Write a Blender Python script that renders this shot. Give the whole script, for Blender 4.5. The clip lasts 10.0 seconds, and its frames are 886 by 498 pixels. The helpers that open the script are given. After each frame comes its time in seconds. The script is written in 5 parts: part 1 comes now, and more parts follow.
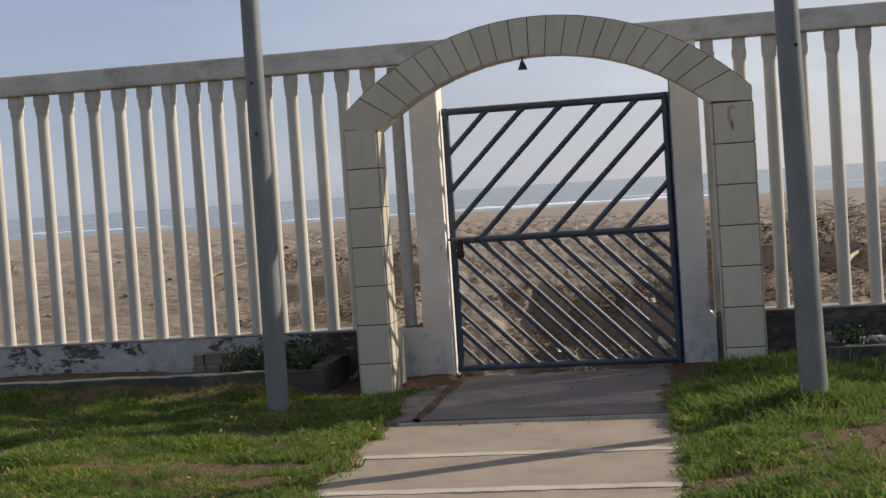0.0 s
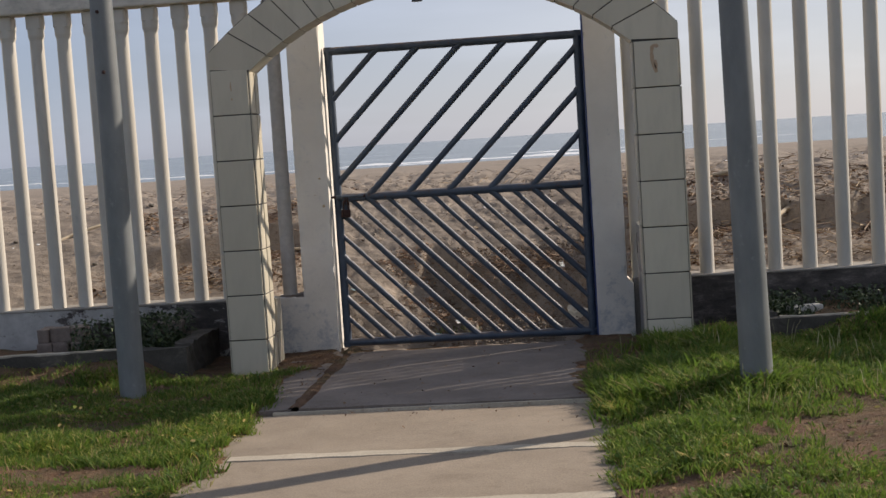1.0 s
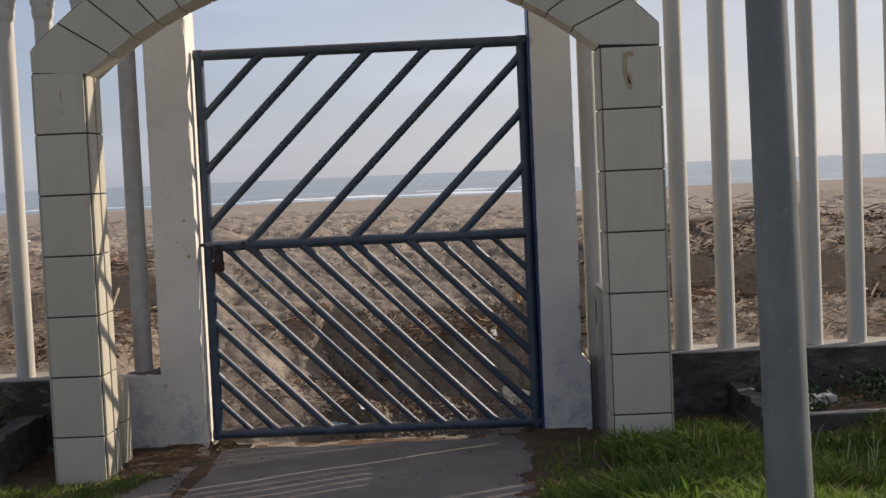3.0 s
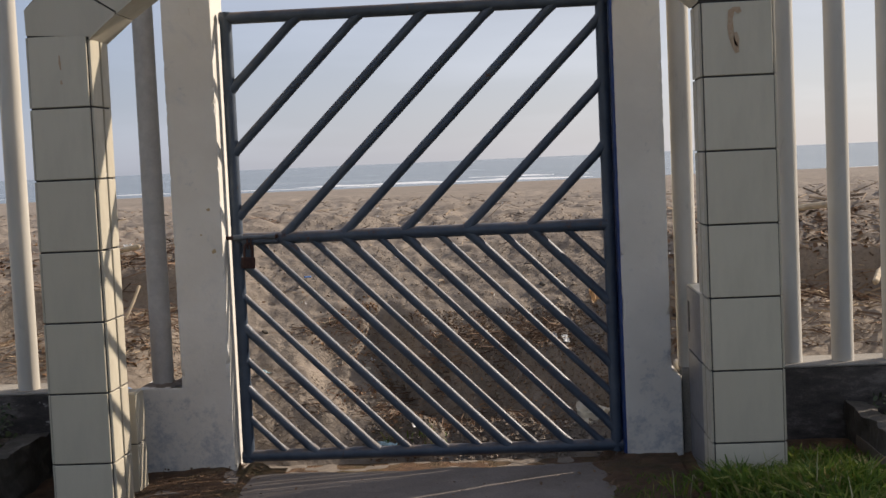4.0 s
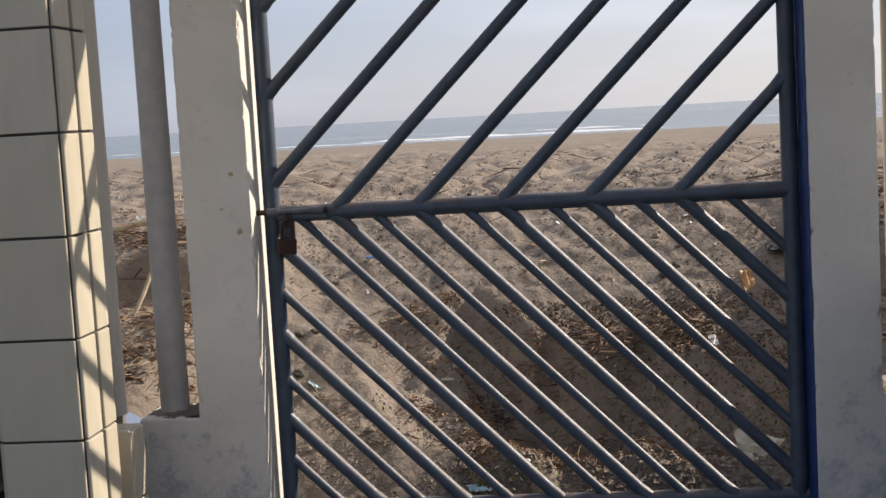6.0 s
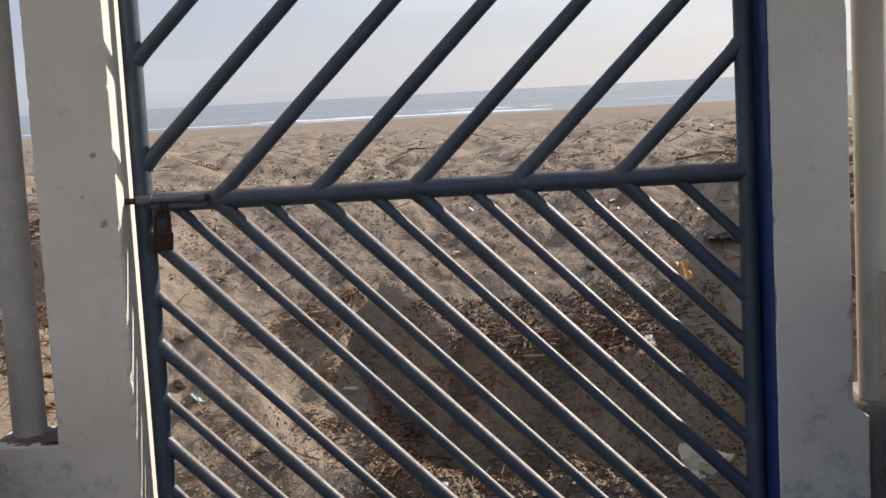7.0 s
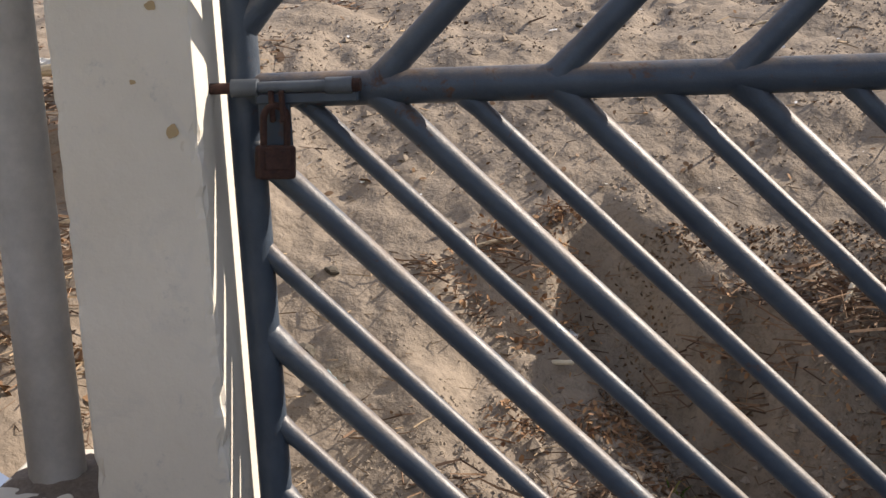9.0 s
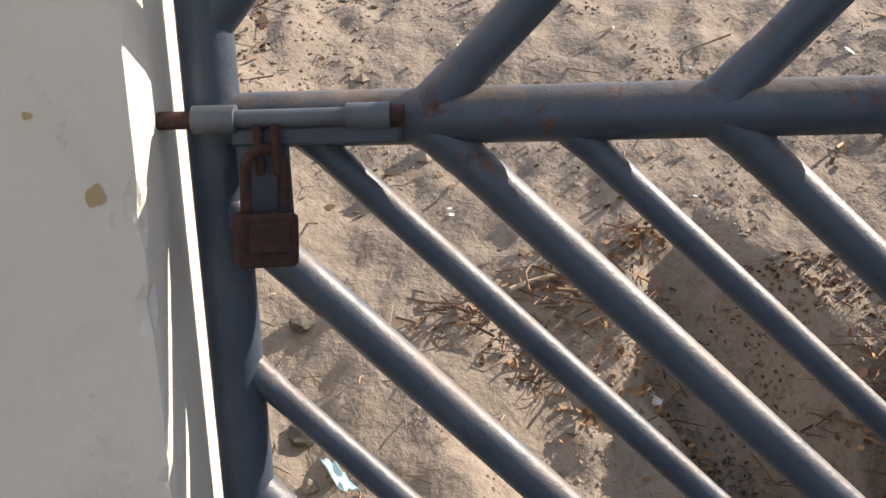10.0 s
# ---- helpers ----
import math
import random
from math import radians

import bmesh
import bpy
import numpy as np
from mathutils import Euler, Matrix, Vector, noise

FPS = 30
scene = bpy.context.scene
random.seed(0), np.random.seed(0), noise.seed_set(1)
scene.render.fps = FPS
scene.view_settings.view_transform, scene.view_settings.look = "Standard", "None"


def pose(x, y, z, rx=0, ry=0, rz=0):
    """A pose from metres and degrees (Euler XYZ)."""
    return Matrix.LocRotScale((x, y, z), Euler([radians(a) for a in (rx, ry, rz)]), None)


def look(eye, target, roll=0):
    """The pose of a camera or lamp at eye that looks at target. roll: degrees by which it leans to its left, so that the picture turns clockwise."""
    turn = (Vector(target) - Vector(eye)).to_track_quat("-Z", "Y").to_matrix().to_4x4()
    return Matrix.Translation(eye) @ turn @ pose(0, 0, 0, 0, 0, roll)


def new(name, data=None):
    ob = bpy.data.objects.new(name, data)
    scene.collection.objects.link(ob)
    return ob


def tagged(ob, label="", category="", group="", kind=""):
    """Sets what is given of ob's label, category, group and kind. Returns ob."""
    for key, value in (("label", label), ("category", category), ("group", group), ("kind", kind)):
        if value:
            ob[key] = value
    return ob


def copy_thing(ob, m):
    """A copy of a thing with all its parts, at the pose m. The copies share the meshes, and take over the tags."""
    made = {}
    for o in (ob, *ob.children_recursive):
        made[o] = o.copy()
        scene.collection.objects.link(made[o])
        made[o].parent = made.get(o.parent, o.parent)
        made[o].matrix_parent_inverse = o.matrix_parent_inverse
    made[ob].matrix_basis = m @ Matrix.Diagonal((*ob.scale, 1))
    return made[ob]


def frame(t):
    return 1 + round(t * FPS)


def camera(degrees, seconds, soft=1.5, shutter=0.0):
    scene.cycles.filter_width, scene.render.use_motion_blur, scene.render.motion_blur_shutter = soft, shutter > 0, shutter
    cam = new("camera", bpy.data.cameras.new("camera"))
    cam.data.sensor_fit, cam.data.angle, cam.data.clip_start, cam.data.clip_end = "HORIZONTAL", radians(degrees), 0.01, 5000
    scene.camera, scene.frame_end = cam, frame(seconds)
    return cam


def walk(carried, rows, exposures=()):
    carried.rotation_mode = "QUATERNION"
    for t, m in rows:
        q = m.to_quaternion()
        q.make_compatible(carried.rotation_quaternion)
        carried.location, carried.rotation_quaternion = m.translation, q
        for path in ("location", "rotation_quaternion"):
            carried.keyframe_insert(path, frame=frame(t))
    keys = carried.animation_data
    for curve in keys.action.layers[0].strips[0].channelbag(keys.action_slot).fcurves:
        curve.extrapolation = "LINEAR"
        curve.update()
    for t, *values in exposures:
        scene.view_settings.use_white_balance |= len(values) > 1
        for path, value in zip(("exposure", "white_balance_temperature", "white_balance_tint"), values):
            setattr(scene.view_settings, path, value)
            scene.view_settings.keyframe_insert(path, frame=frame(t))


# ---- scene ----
cam = camera(36.0, 10.0)
PATH = [
    (0, (1.696, -10.195, 1.415), (1.355, -8.226, 1.329), -3.82),
    (0.5, (1.615, -9.551, 1.358), (1.346, -7.572, 1.245), -3.77),
    (1, (1.524, -9.001, 1.370), (1.341, -7.016, 1.211), -3.68),
    (1.5, (1.466, -8.441, 1.356), (1.329, -6.451, 1.212), -3.40),
    (2, (1.425, -7.915, 1.354), (1.328, -5.922, 1.229), -3.19),
    (2.5, (1.388, -7.451, 1.348), (1.333, -5.455, 1.235), -2.86),
    (2.7, (1.367, -7.259, 1.356), (1.331, -5.262, 1.244), -2.63),
    (3.8, (1.311, -6.161, 1.337), (1.220, -4.167, 1.214), -2.46),
    (4, (1.277, -5.978, 1.335), (1.160, -3.986, 1.206), -2.58),
    (4.5, (1.175, -5.546, 1.330), (0.997, -3.559, 1.186), -2.75),
    (5, (1.091, -5.165, 1.329), (0.878, -3.183, 1.168), -3.04),
    (5.2, (1.071, -5.009, 1.314), (0.847, -3.028, 1.150), -3.15),
    (6.3, (1.006, -4.138, 1.308), (0.804, -2.160, 1.094), -3.41),
    (6.5, (0.979, -4.060, 1.308), (0.829, -2.079, 1.080), -3.26),
    (7, (0.934, -3.695, 1.283), (0.875, -1.709, 1.055), -3.17),
    (7.5, (0.865, -3.263, 1.302), (0.762, -1.276, 1.098), -2.90),
    (8, (0.762, -2.847, 1.296), (0.539, -0.873, 1.058), -2.60),
    (8.5, (0.669, -2.473, 1.302), (0.405, -0.519, 0.963), -2.13),
    (9, (0.565, -2.037, 1.278), (0.324, -0.110, 0.800), -2.65),
    (9.5, (0.441, -1.644, 1.290), (0.233, 0.269, 0.742), -1.87),
    (10, (0.368, -1.253, 1.276), (0.157, 0.650, 0.699), -2.70),
]
walk(cam, [(t, look(eye, target, roll)) for t, eye, target, roll in PATH],
     [(0, 0.16, 6850, 14), (1.5, 0.18, 6850, 15), (2.5, 0.16, 6850, 15), (4.5, 0.24, 6900, 15), (5, 0.31, 6900, 15), (7, 0.43, 6950, 15), (8, 0.51, 7000, 15), (9, 0.64, 7050, 15), (10, 0.95, 6950, 15)])

# ---- light ----
SUN = Vector((1.86, 1.0, 1.25)).normalized()
ELEV, AZIM = math.asin(SUN.z), math.atan2(SUN.x, SUN.y)
world = bpy.data.worlds.new("sky")
scene.world = world
world.use_nodes = True
wn = world.node_tree.nodes
sky = wn.new("ShaderNodeTexSky")
sky.sky_type = "NISHITA"
sky.sun_disc = False
sky.sun_elevation, sky.sun_rotation = ELEV, AZIM
sky.air_density, sky.dust_density, sky.ozone_density = 1.0, 0.5, 3.0
wl = world.node_tree.links
away = wn.new("ShaderNodeTexCoord").outputs["Generated"]
glow = wn.new("ShaderNodeVectorMath")
glow.operation = "DOT_PRODUCT"
glow.inputs[1].default_value = Vector((SUN.x, SUN.y, 0)).normalized()
wl.new(away, glow.inputs[0])
veil = wn.new("ShaderNodeValToRGB")
veil.color_ramp.elements[0].position, veil.color_ramp.elements[0].color = 0.12, (0.42, 0.515, 0.715, 1)
veil.color_ramp.elements[1].position, veil.color_ramp.elements[1].color = 0.72, (0.80, 0.83, 0.91, 1)
wl.new(glow.outputs["Value"], veil.inputs[0])
stretch = wn.new("ShaderNodeMapping")
stretch.inputs["Scale"].default_value = (2.0, 2.0, 13.0)
wl.new(away, stretch.inputs["Vector"])
wisp = wn.new("ShaderNodeTexNoise")
wisp.inputs["Scale"].default_value, wisp.inputs["Detail"].default_value = 1.6, 5.0
wl.new(stretch.outputs[0], wisp.inputs["Vector"])
thin = wn.new("ShaderNodeMapRange")
thin.inputs["From Min"].default_value, thin.inputs["From Max"].default_value = 0.46, 0.72
thin.inputs["To Min"].default_value, thin.inputs["To Max"].default_value = 8.0, 9.4
wl.new(wisp.outputs[0], thin.inputs["Value"])
level = wn.new("ShaderNodeVectorMath")
level.operation = "SCALE"
wl.new(veil.outputs[0], level.inputs[0])
wl.new(thin.outputs[0], level.inputs["Scale"])
haze = wn.new("ShaderNodeMix")
haze.data_type = "RGBA"
haze.inputs[0].default_value = 0.72
wl.new(sky.outputs[0], haze.inputs[6])
wl.new(level.outputs[0], haze.inputs[7])
wn["Background"].inputs["Strength"].default_value = 0.092
wl.new(haze.outputs[2], wn["Background"].inputs["Color"])
sun_data = bpy.data.lights.new("sun", "SUN")
sun_data.energy, sun_data.angle, sun_data.color = 4.8, radians(0.6), (1.0, 0.93, 0.82)
sun = new("sun", sun_data)
sun.rotation_mode = "QUATERNION"
sun.rotation_quaternion = SUN.to_track_quat("Z", "Y")
sun.location = (20, 10, 15)


# ---- materials ----
class Mat:
    """A small writer of node materials."""

    def __init__(self, name, rough=0.6, metal=0.0, spec=0.5):
        self.m = bpy.data.materials.new(name)
        self.m.use_nodes = True
        self.t = self.m.node_tree
        self.b = self.t.nodes["Principled BSDF"]
        self.b.inputs["Roughness"].default_value = rough
        self.b.inputs["Metallic"].default_value = metal
        self.b.inputs["Specular IOR Level"].default_value = spec
        self.co = self.t.nodes.new("ShaderNodeTexCoord").outputs["Object"]

    def link(self, a, b):
        self.t.links.new(a, b)

    def scaled(self, s):
        n = self.t.nodes.new("ShaderNodeMapping")
        n.inputs["Scale"].default_value = s
        self.link(self.co, n.inputs["Vector"])
        return n.outputs[0]

    def world_co(self):
        self.co = self.t.nodes.new("ShaderNodeNewGeometry").outputs["Position"]
        return self

    def noise(self, scale, detail=4.0, rough=0.6, vec=None, dist=0.0):
        n = self.t.nodes.new("ShaderNodeTexNoise")
        n.inputs["Scale"].default_value, n.inputs["Detail"].default_value = scale, detail
        n.inputs["Roughness"].default_value, n.inputs["Distortion"].default_value = rough, dist
        self.link(vec or self.co, n.inputs["Vector"])
        return n.outputs[0]

    def voronoi(self, scale, vec=None, out="Distance"):
        n = self.t.nodes.new("ShaderNodeTexVoronoi")
        n.inputs["Scale"].default_value = scale
        self.link(vec or self.co, n.inputs["Vector"])
        return n.outputs[out]

    def random(self):
        return self.t.nodes.new("ShaderNodeObjectInfo").outputs["Random"]

    def island(self):
        return self.t.nodes.new("ShaderNodeNewGeometry").outputs["Random Per Island"]

    def axis(self, name):
        n = self.t.nodes.new("ShaderNodeSeparateXYZ")
        self.link(self.co, n.inputs[0])
        return n.outputs[name]

    def ramp(self, fac, stops, ease="LINEAR"):
        n = self.t.nodes.new("ShaderNodeValToRGB")
        e = n.color_ramp.elements
        n.color_ramp.interpolation = ease
        while len(e) < len(stops):
            e.new(0.5)
        for el, (p, c) in zip(e, stops):
            el.position = p
            el.color = (*c, 1) if isinstance(c, tuple) else (c, c, c, 1)
        self.link(fac, n.inputs[0])
        return n.outputs[0]

    def mix(self, fac, a, b, mode="MIX"):
        n = self.t.nodes.new("ShaderNodeMix")
        n.data_type, n.blend_type = "RGBA", mode
        for socket, v in ((n.inputs[0], fac), (n.inputs[6], a), (n.inputs[7], b)):
            if isinstance(v, (int, float)):
                socket.default_value = v if socket == n.inputs[0] else (v, v, v, 1)
            elif isinstance(v, tuple):
                socket.default_value = (*v, 1)
            else:
                self.link(v, socket)
        return n.outputs[2]

    def math(self, op, a, b=0.0):
        n = self.t.nodes.new("ShaderNodeMath")
        n.operation = op
        for socket, v in ((n.inputs[0], a), (n.inputs[1], b)):
            if isinstance(v, (int, float)):
                socket.default_value = v
            else:
                self.link(v, socket)
        return n.outputs[0]

    def color(self, c):
        if isinstance(c, tuple):
            self.b.inputs["Base Color"].default_value = (*c, 1)
        else:
            self.link(c, self.b.inputs["Base Color"])
        return self

    def rough(self, v):
        self.link(v, self.b.inputs["Roughness"])
        return self

    def bump(self, height, strength=0.3, dist=0.01):
        n = self.t.nodes.new("ShaderNodeBump")
        n.inputs["Strength"].default_value, n.inputs["Distance"].default_value = strength, dist
        self.link(height, n.inputs["Height"])
        if self.b.inputs["Normal"].links:
            self.link(self.b.inputs["Normal"].links[0].from_socket, n.inputs["Normal"])
        self.link(n.outputs[0], self.b.inputs["Normal"])
        return self


def mat_tile():
    m = Mat("glazed_tile", 0.3)
    v = m.ramp(m.random(), [(0, (0.505, 0.452, 0.345)), (1, (0.570, 0.517, 0.400))])
    streak = m.noise(9, 5, 0.65, m.scaled((1, 1, 0.25)))
    m.color(m.mix(m.ramp(streak, [(0.45, 0.0), (0.8, 0.55)]), v, (0.37, 0.335, 0.255)))
    m.rough(m.ramp(m.noise(25), [(0.3, 0.28), (0.8, 0.6)]))
    return m.bump(m.noise(60, 3), 0.08, 0.004).m


def mat_grout():
    m = Mat("dark_grout", 0.9)
    return m.color(m.ramp(m.noise(40), [(0.3, (0.035, 0.032, 0.03)), (0.7, (0.08, 0.075, 0.07))])).m


def mat_plaster():
    m = Mat("white_painted_plaster", 0.75).world_co()
    base = m.ramp(m.noise(3, 6, 0.6), [(0.3, (0.635, 0.595, 0.520)), (0.7, (0.735, 0.695, 0.615))])
    blot = m.ramp(m.noise(7, 6, 0.7, dist=0.6), [(0.56, 0.0), (0.80, 0.6)])
    base = m.mix(blot, base, (0.50, 0.50, 0.49))
    spot = m.ramp(m.noise(22, 3, 0.5, dist=1.0), [(0.76, 0.0), (0.82, 0.6)])
    base = m.mix(spot, base, (0.42, 0.33, 0.22))
    rim = m.ramp(m.axis("Z"), [(0.15, 0.14), (0.60, 0.0)])
    damp = m.ramp(m.math("ADD", m.noise(13, 9, 0.8), rim), [(0.60, 0.0), (0.74, 0.7)])
    base = m.mix(damp, base, (0.32, 0.34, 0.36))
    flake = m.ramp(m.noise(30, 6, 0.75), [(0.74, 0.0), (0.76, 0.6)])
    base = m.mix(flake, base, (0.30, 0.30, 0.30))
    return m.color(base).bump(m.noise(45, 5, 0.7), 0.25, 0.006).bump(m.noise(6, 3), 0.2, 0.02).m


def mat_beam():
    m = Mat("weathered_white_concrete", 0.85).world_co()
    base = m.ramp(m.noise(4, 6, 0.65), [(0.3, (0.50, 0.465, 0.40)), (0.7, (0.66, 0.615, 0.54))])
    dirt = m.ramp(m.noise(5, 8, 0.75, m.scaled((0.7, 1, 1.3)), 0.2), [(0.48, 0.0), (0.70, 0.8)])
    base = m.mix(dirt, base, (0.25, 0.235, 0.21))
    return m.color(base).bump(m.noise(30, 6, 0.7), 0.4, 0.008).m


def mat_baluster():
    m = Mat("cream_painted_concrete", 0.7).world_co()
    base = m.ramp(m.noise(5, 6, 0.6, m.scaled((1, 1, 0.3))), [(0.3, (0.45, 0.42, 0.36)), (0.7, (0.57, 0.535, 0.465))])
    dirt = m.ramp(m.noise(12, 6, 0.75, m.scaled((1, 1, 0.35)), 0.5), [(0.58, 0.0), (0.75, 0.6)])
    base = m.mix(dirt, base, (0.29, 0.275, 0.25))
    return m.color(base).bump(m.noise(50, 4, 0.7), 0.25, 0.004).m


def mat_peeling():
    m = Mat("peeling_white_paint_wall", 0.9).world_co()
    bare = m.ramp(m.noise(7, 9, 0.78, m.scaled((0.6, 1, 1.5))), [(0.34, (0.028, 0.024, 0.021)), (0.52, (0.085, 0.072, 0.062)), (0.68, (0.22, 0.19, 0.165))])
    paint = m.ramp(m.noise(8, 4), [(0.3, (0.34, 0.32, 0.29)), (0.7, (0.52, 0.50, 0.46))])
    f = m.noise(3.4, 10, 0.76, m.scaled((0.8, 1, 1.5)), 0.2)
    along = m.math("MULTIPLY_ADD", m.axis("X"), -0.2)
    along.node.inputs[2].default_value = 0.2
    kept = m.ramp(along, [(0.20, 0.0), (0.34, 0.26), (0.48, 0.37), (0.70, 0.42)])
    f = m.math("SUBTRACT", m.math("ADD", f, kept), 0.30)
    keep = m.ramp(f, [(0.565, 0.0), (0.585, 1.0)])
    m.color(m.mix(keep, bare, paint))
    return m.bump(keep, 0.5, 0.006).bump(m.noise(30, 6, 0.75), 0.6, 0.012).m


def mat_bluegrey():
    m = Mat("bluegrey_enamel_paint", 0.42).world_co()
    base = m.ramp(m.noise(14, 5, 0.6), [(0.3, (0.034, 0.050, 0.074)), (0.7, (0.058, 0.080, 0.110))])
    fade = m.ramp(m.noise(5, 6, 0.7), [(0.5, 0.0), (0.8, 0.5)])
    base = m.mix(fade, base, (0.12, 0.145, 0.17))
    face = m.t.nodes.new("ShaderNodeSeparateXYZ")
    m.link(m.t.nodes.new("ShaderNodeNewGeometry").outputs["Normal"], face.inputs[0])
    dust = m.math("MULTIPLY", m.ramp(face.outputs["Z"], [(0.30, 0.0), (0.75, 0.82)]), m.ramp(m.noise(11, 6, 0.7), [(0.38, 0.1), (0.66, 1.0)]))
    base = m.mix(dust, base, m.ramp(m.noise(70, 5, 0.8), [(0.3, (0.16, 0.10, 0.065)), (0.7, (0.27, 0.205, 0.145))]))
    joint = m.math("ABSOLUTE", m.math("SUBTRACT", m.axis("Z"), 1.022))
    joint = m.ramp(m.math("MULTIPLY", joint, 10.0), [(0.20, 0.04), (0.75, 0.0)])
    rust = m.ramp(m.math("ADD", m.noise(19, 8, 0.75, dist=0.5), joint), [(0.62, 0.0), (0.69, 0.9)])
    base = m.mix(rust, base, m.ramp(m.noise(60), [(0.3, (0.055, 0.026, 0.016)), (0.7, (0.15, 0.074, 0.040))]))
    m.rough(m.mix(dust, m.mix(rust, m.ramp(m.noise(30), [(0.3, 0.34), (0.7, 0.50)]), 0.9), 0.60))
    return m.color(base).bump(m.noise(70, 5, 0.7), 0.35, 0.003).bump(m.noise(260, 3, 0.7), 0.28, 0.0012).m


def mat_rust(name, a, b):
    m = Mat(name, 0.9).world_co()
    return m.color(m.ramp(m.noise(90, 6, 0.75), [(0.3, a), (0.7, b)])).bump(m.noise(160, 5, 0.8), 0.7, 0.003).m


def mat_pole():
    m = Mat("grey_pole_paint", 0.5).world_co()
    base = m.ramp(m.noise(8, 6, 0.65, m.scaled((1, 1, 0.35))), [(0.3, (0.125, 0.135, 0.135)), (0.7, (0.195, 0.205, 0.20))])
    wear = m.ramp(m.noise(16, 7, 0.75), [(0.6, 0.0), (0.72, 0.5)])
    return m.color(m.mix(wear, base, (0.36, 0.36, 0.34))).bump(m.noise(40, 4), 0.15, 0.003).m


def mat_concrete(name, a, b, stain):
    m = Mat(name, 0.88).world_co()
    base = m.ramp(m.noise(2.5, 8, 0.65), [(0.3, a), (0.72, b)])
    fine = m.ramp(m.noise(120, 3, 0.8), [(0.35, 0.75), (0.65, 1.1)])
    base = m.mix(1.0, base, fine, "MULTIPLY")
    dirt = m.ramp(m.noise(6, 8, 0.72, dist=0.7), [(0.56, 0.0), (0.74, 0.7)])
    base = m.mix(dirt, base, stain)
    return m.color(base).bump(m.noise(90, 5, 0.8), 0.35, 0.004).m


def mat_soil():
    m = Mat("lawn_soil", 0.95).world_co()
    base = m.ramp(m.noise(9, 9, 0.78), [(0.3, (0.066, 0.033, 0.017)), (0.7, (0.27, 0.145, 0.070))])
    green = m.ramp(m.noise(3.1, 6, 0.7), [(0.46, 0.0), (0.62, 0.5)])
    base = m.mix(green, base, (0.075, 0.085, 0.025))
    return m.color(base).bump(m.noise(60, 6, 0.8), 1.0, 0.03).m


def mat_grass():
    m = Mat("grass_blade", 0.72, spec=0.25)
    m.world_co()
    leaf = m.ramp(m.island(), [(0.0, (0.027, 0.066, 0.015)), (0.4, (0.082, 0.138, 0.025)), (0.80, (0.190, 0.222, 0.044)), (0.87, (0.34, 0.27, 0.11)), (1.0, (0.25, 0.18, 0.085))])
    tuft = m.ramp(m.noise(2.2, 6, 0.7), [(0.36, (0.72, 0.78, 0.75)), (0.52, (1.08, 1.05, 1.0)), (0.66, (1.70, 1.38, 0.95))])
    m.color(m.mix(1.0, leaf, tuft, "MULTIPLY"))
    m.b.inputs["Transmission Weight"].default_value = 0.0
    m.b.inputs["Subsurface Weight"].default_value = 0.0
    t = m.t.nodes.new("ShaderNodeBsdfTranslucent")
    t.inputs["Color"].default_value = (0.17, 0.28, 0.045, 1)
    mix = m.t.nodes.new("ShaderNodeMixShader")
    mix.inputs[0].default_value = 0.35
    out = m.t.nodes["Material Output"]
    m.link(m.b.outputs[0], mix.inputs[1])
    m.link(t.outputs[0], mix.inputs[2])
    m.link(mix.outputs[0], out.inputs[0])
    return m.m


def mat_sand():
    m = Mat("beach_sand", 0.95, spec=0.2).world_co()
    base = m.ramp(m.noise(0.9, 8, 0.65), [(0.3, (0.201, 0.165, 0.131)), (0.7, (0.293, 0.245, 0.196))])
    speck = m.ramp(m.noise(38, 6, 0.85), [(0.34, 0.68), (0.5, 1.0), (0.72, 1.10)])
    base = m.mix(1.0, base, speck, "MULTIPLY")
    weed = m.ramp(m.noise(4.5, 8, 0.8, dist=0.8), [(0.60, 0.0), (0.72, 0.65)])
    base = m.mix(weed, base, (0.13, 0.085, 0.05))
    m.color(base)
    return m.bump(m.noise(22, 5, 0.62), 0.40, 0.02).bump(m.noise(62, 3, 0.6), 0.55, 0.007).m


def mat_sea():
    m = Mat("sea_water", 0.18).world_co()
    base = m.ramp(m.noise(0.02, 5, 0.6, m.scaled((0.3, 1, 1))), [(0.3, (0.155, 0.186, 0.188)), (0.7, (0.24, 0.268, 0.268))])
    foam = m.ramp(m.noise(0.09, 8, 0.7, m.scaled((0.16, 1.0, 1))), [(0.63, 0.0), (0.68, 1.0)])
    m.color(m.mix(foam, base, (0.75, 0.76, 0.75)))
    m.rough(m.mix(foam, 0.25, 0.9))
    return m.bump(m.noise(0.35, 6, 0.65, m.scaled((0.35, 1, 1))), 0.9, 0.5).m


def mat_plain(name, c, rough=0.6, var=0.25):
    m = Mat(name, rough)
    lo = tuple(x * (1 - var) for x in c)
    hi = tuple(min(1, x * (1 + var)) for x in c)
    return m.color(m.ramp(m.noise(18, 5, 0.7), [(0.3, lo), (0.7, hi)])).bump(m.noise(60, 4, 0.7), 0.2, 0.003).m


def mat_island(name, a, b, rough=0.85):
    m = Mat(name, rough)
    return m.color(m.ramp(m.island(), [(0, a), (1, b)])).m


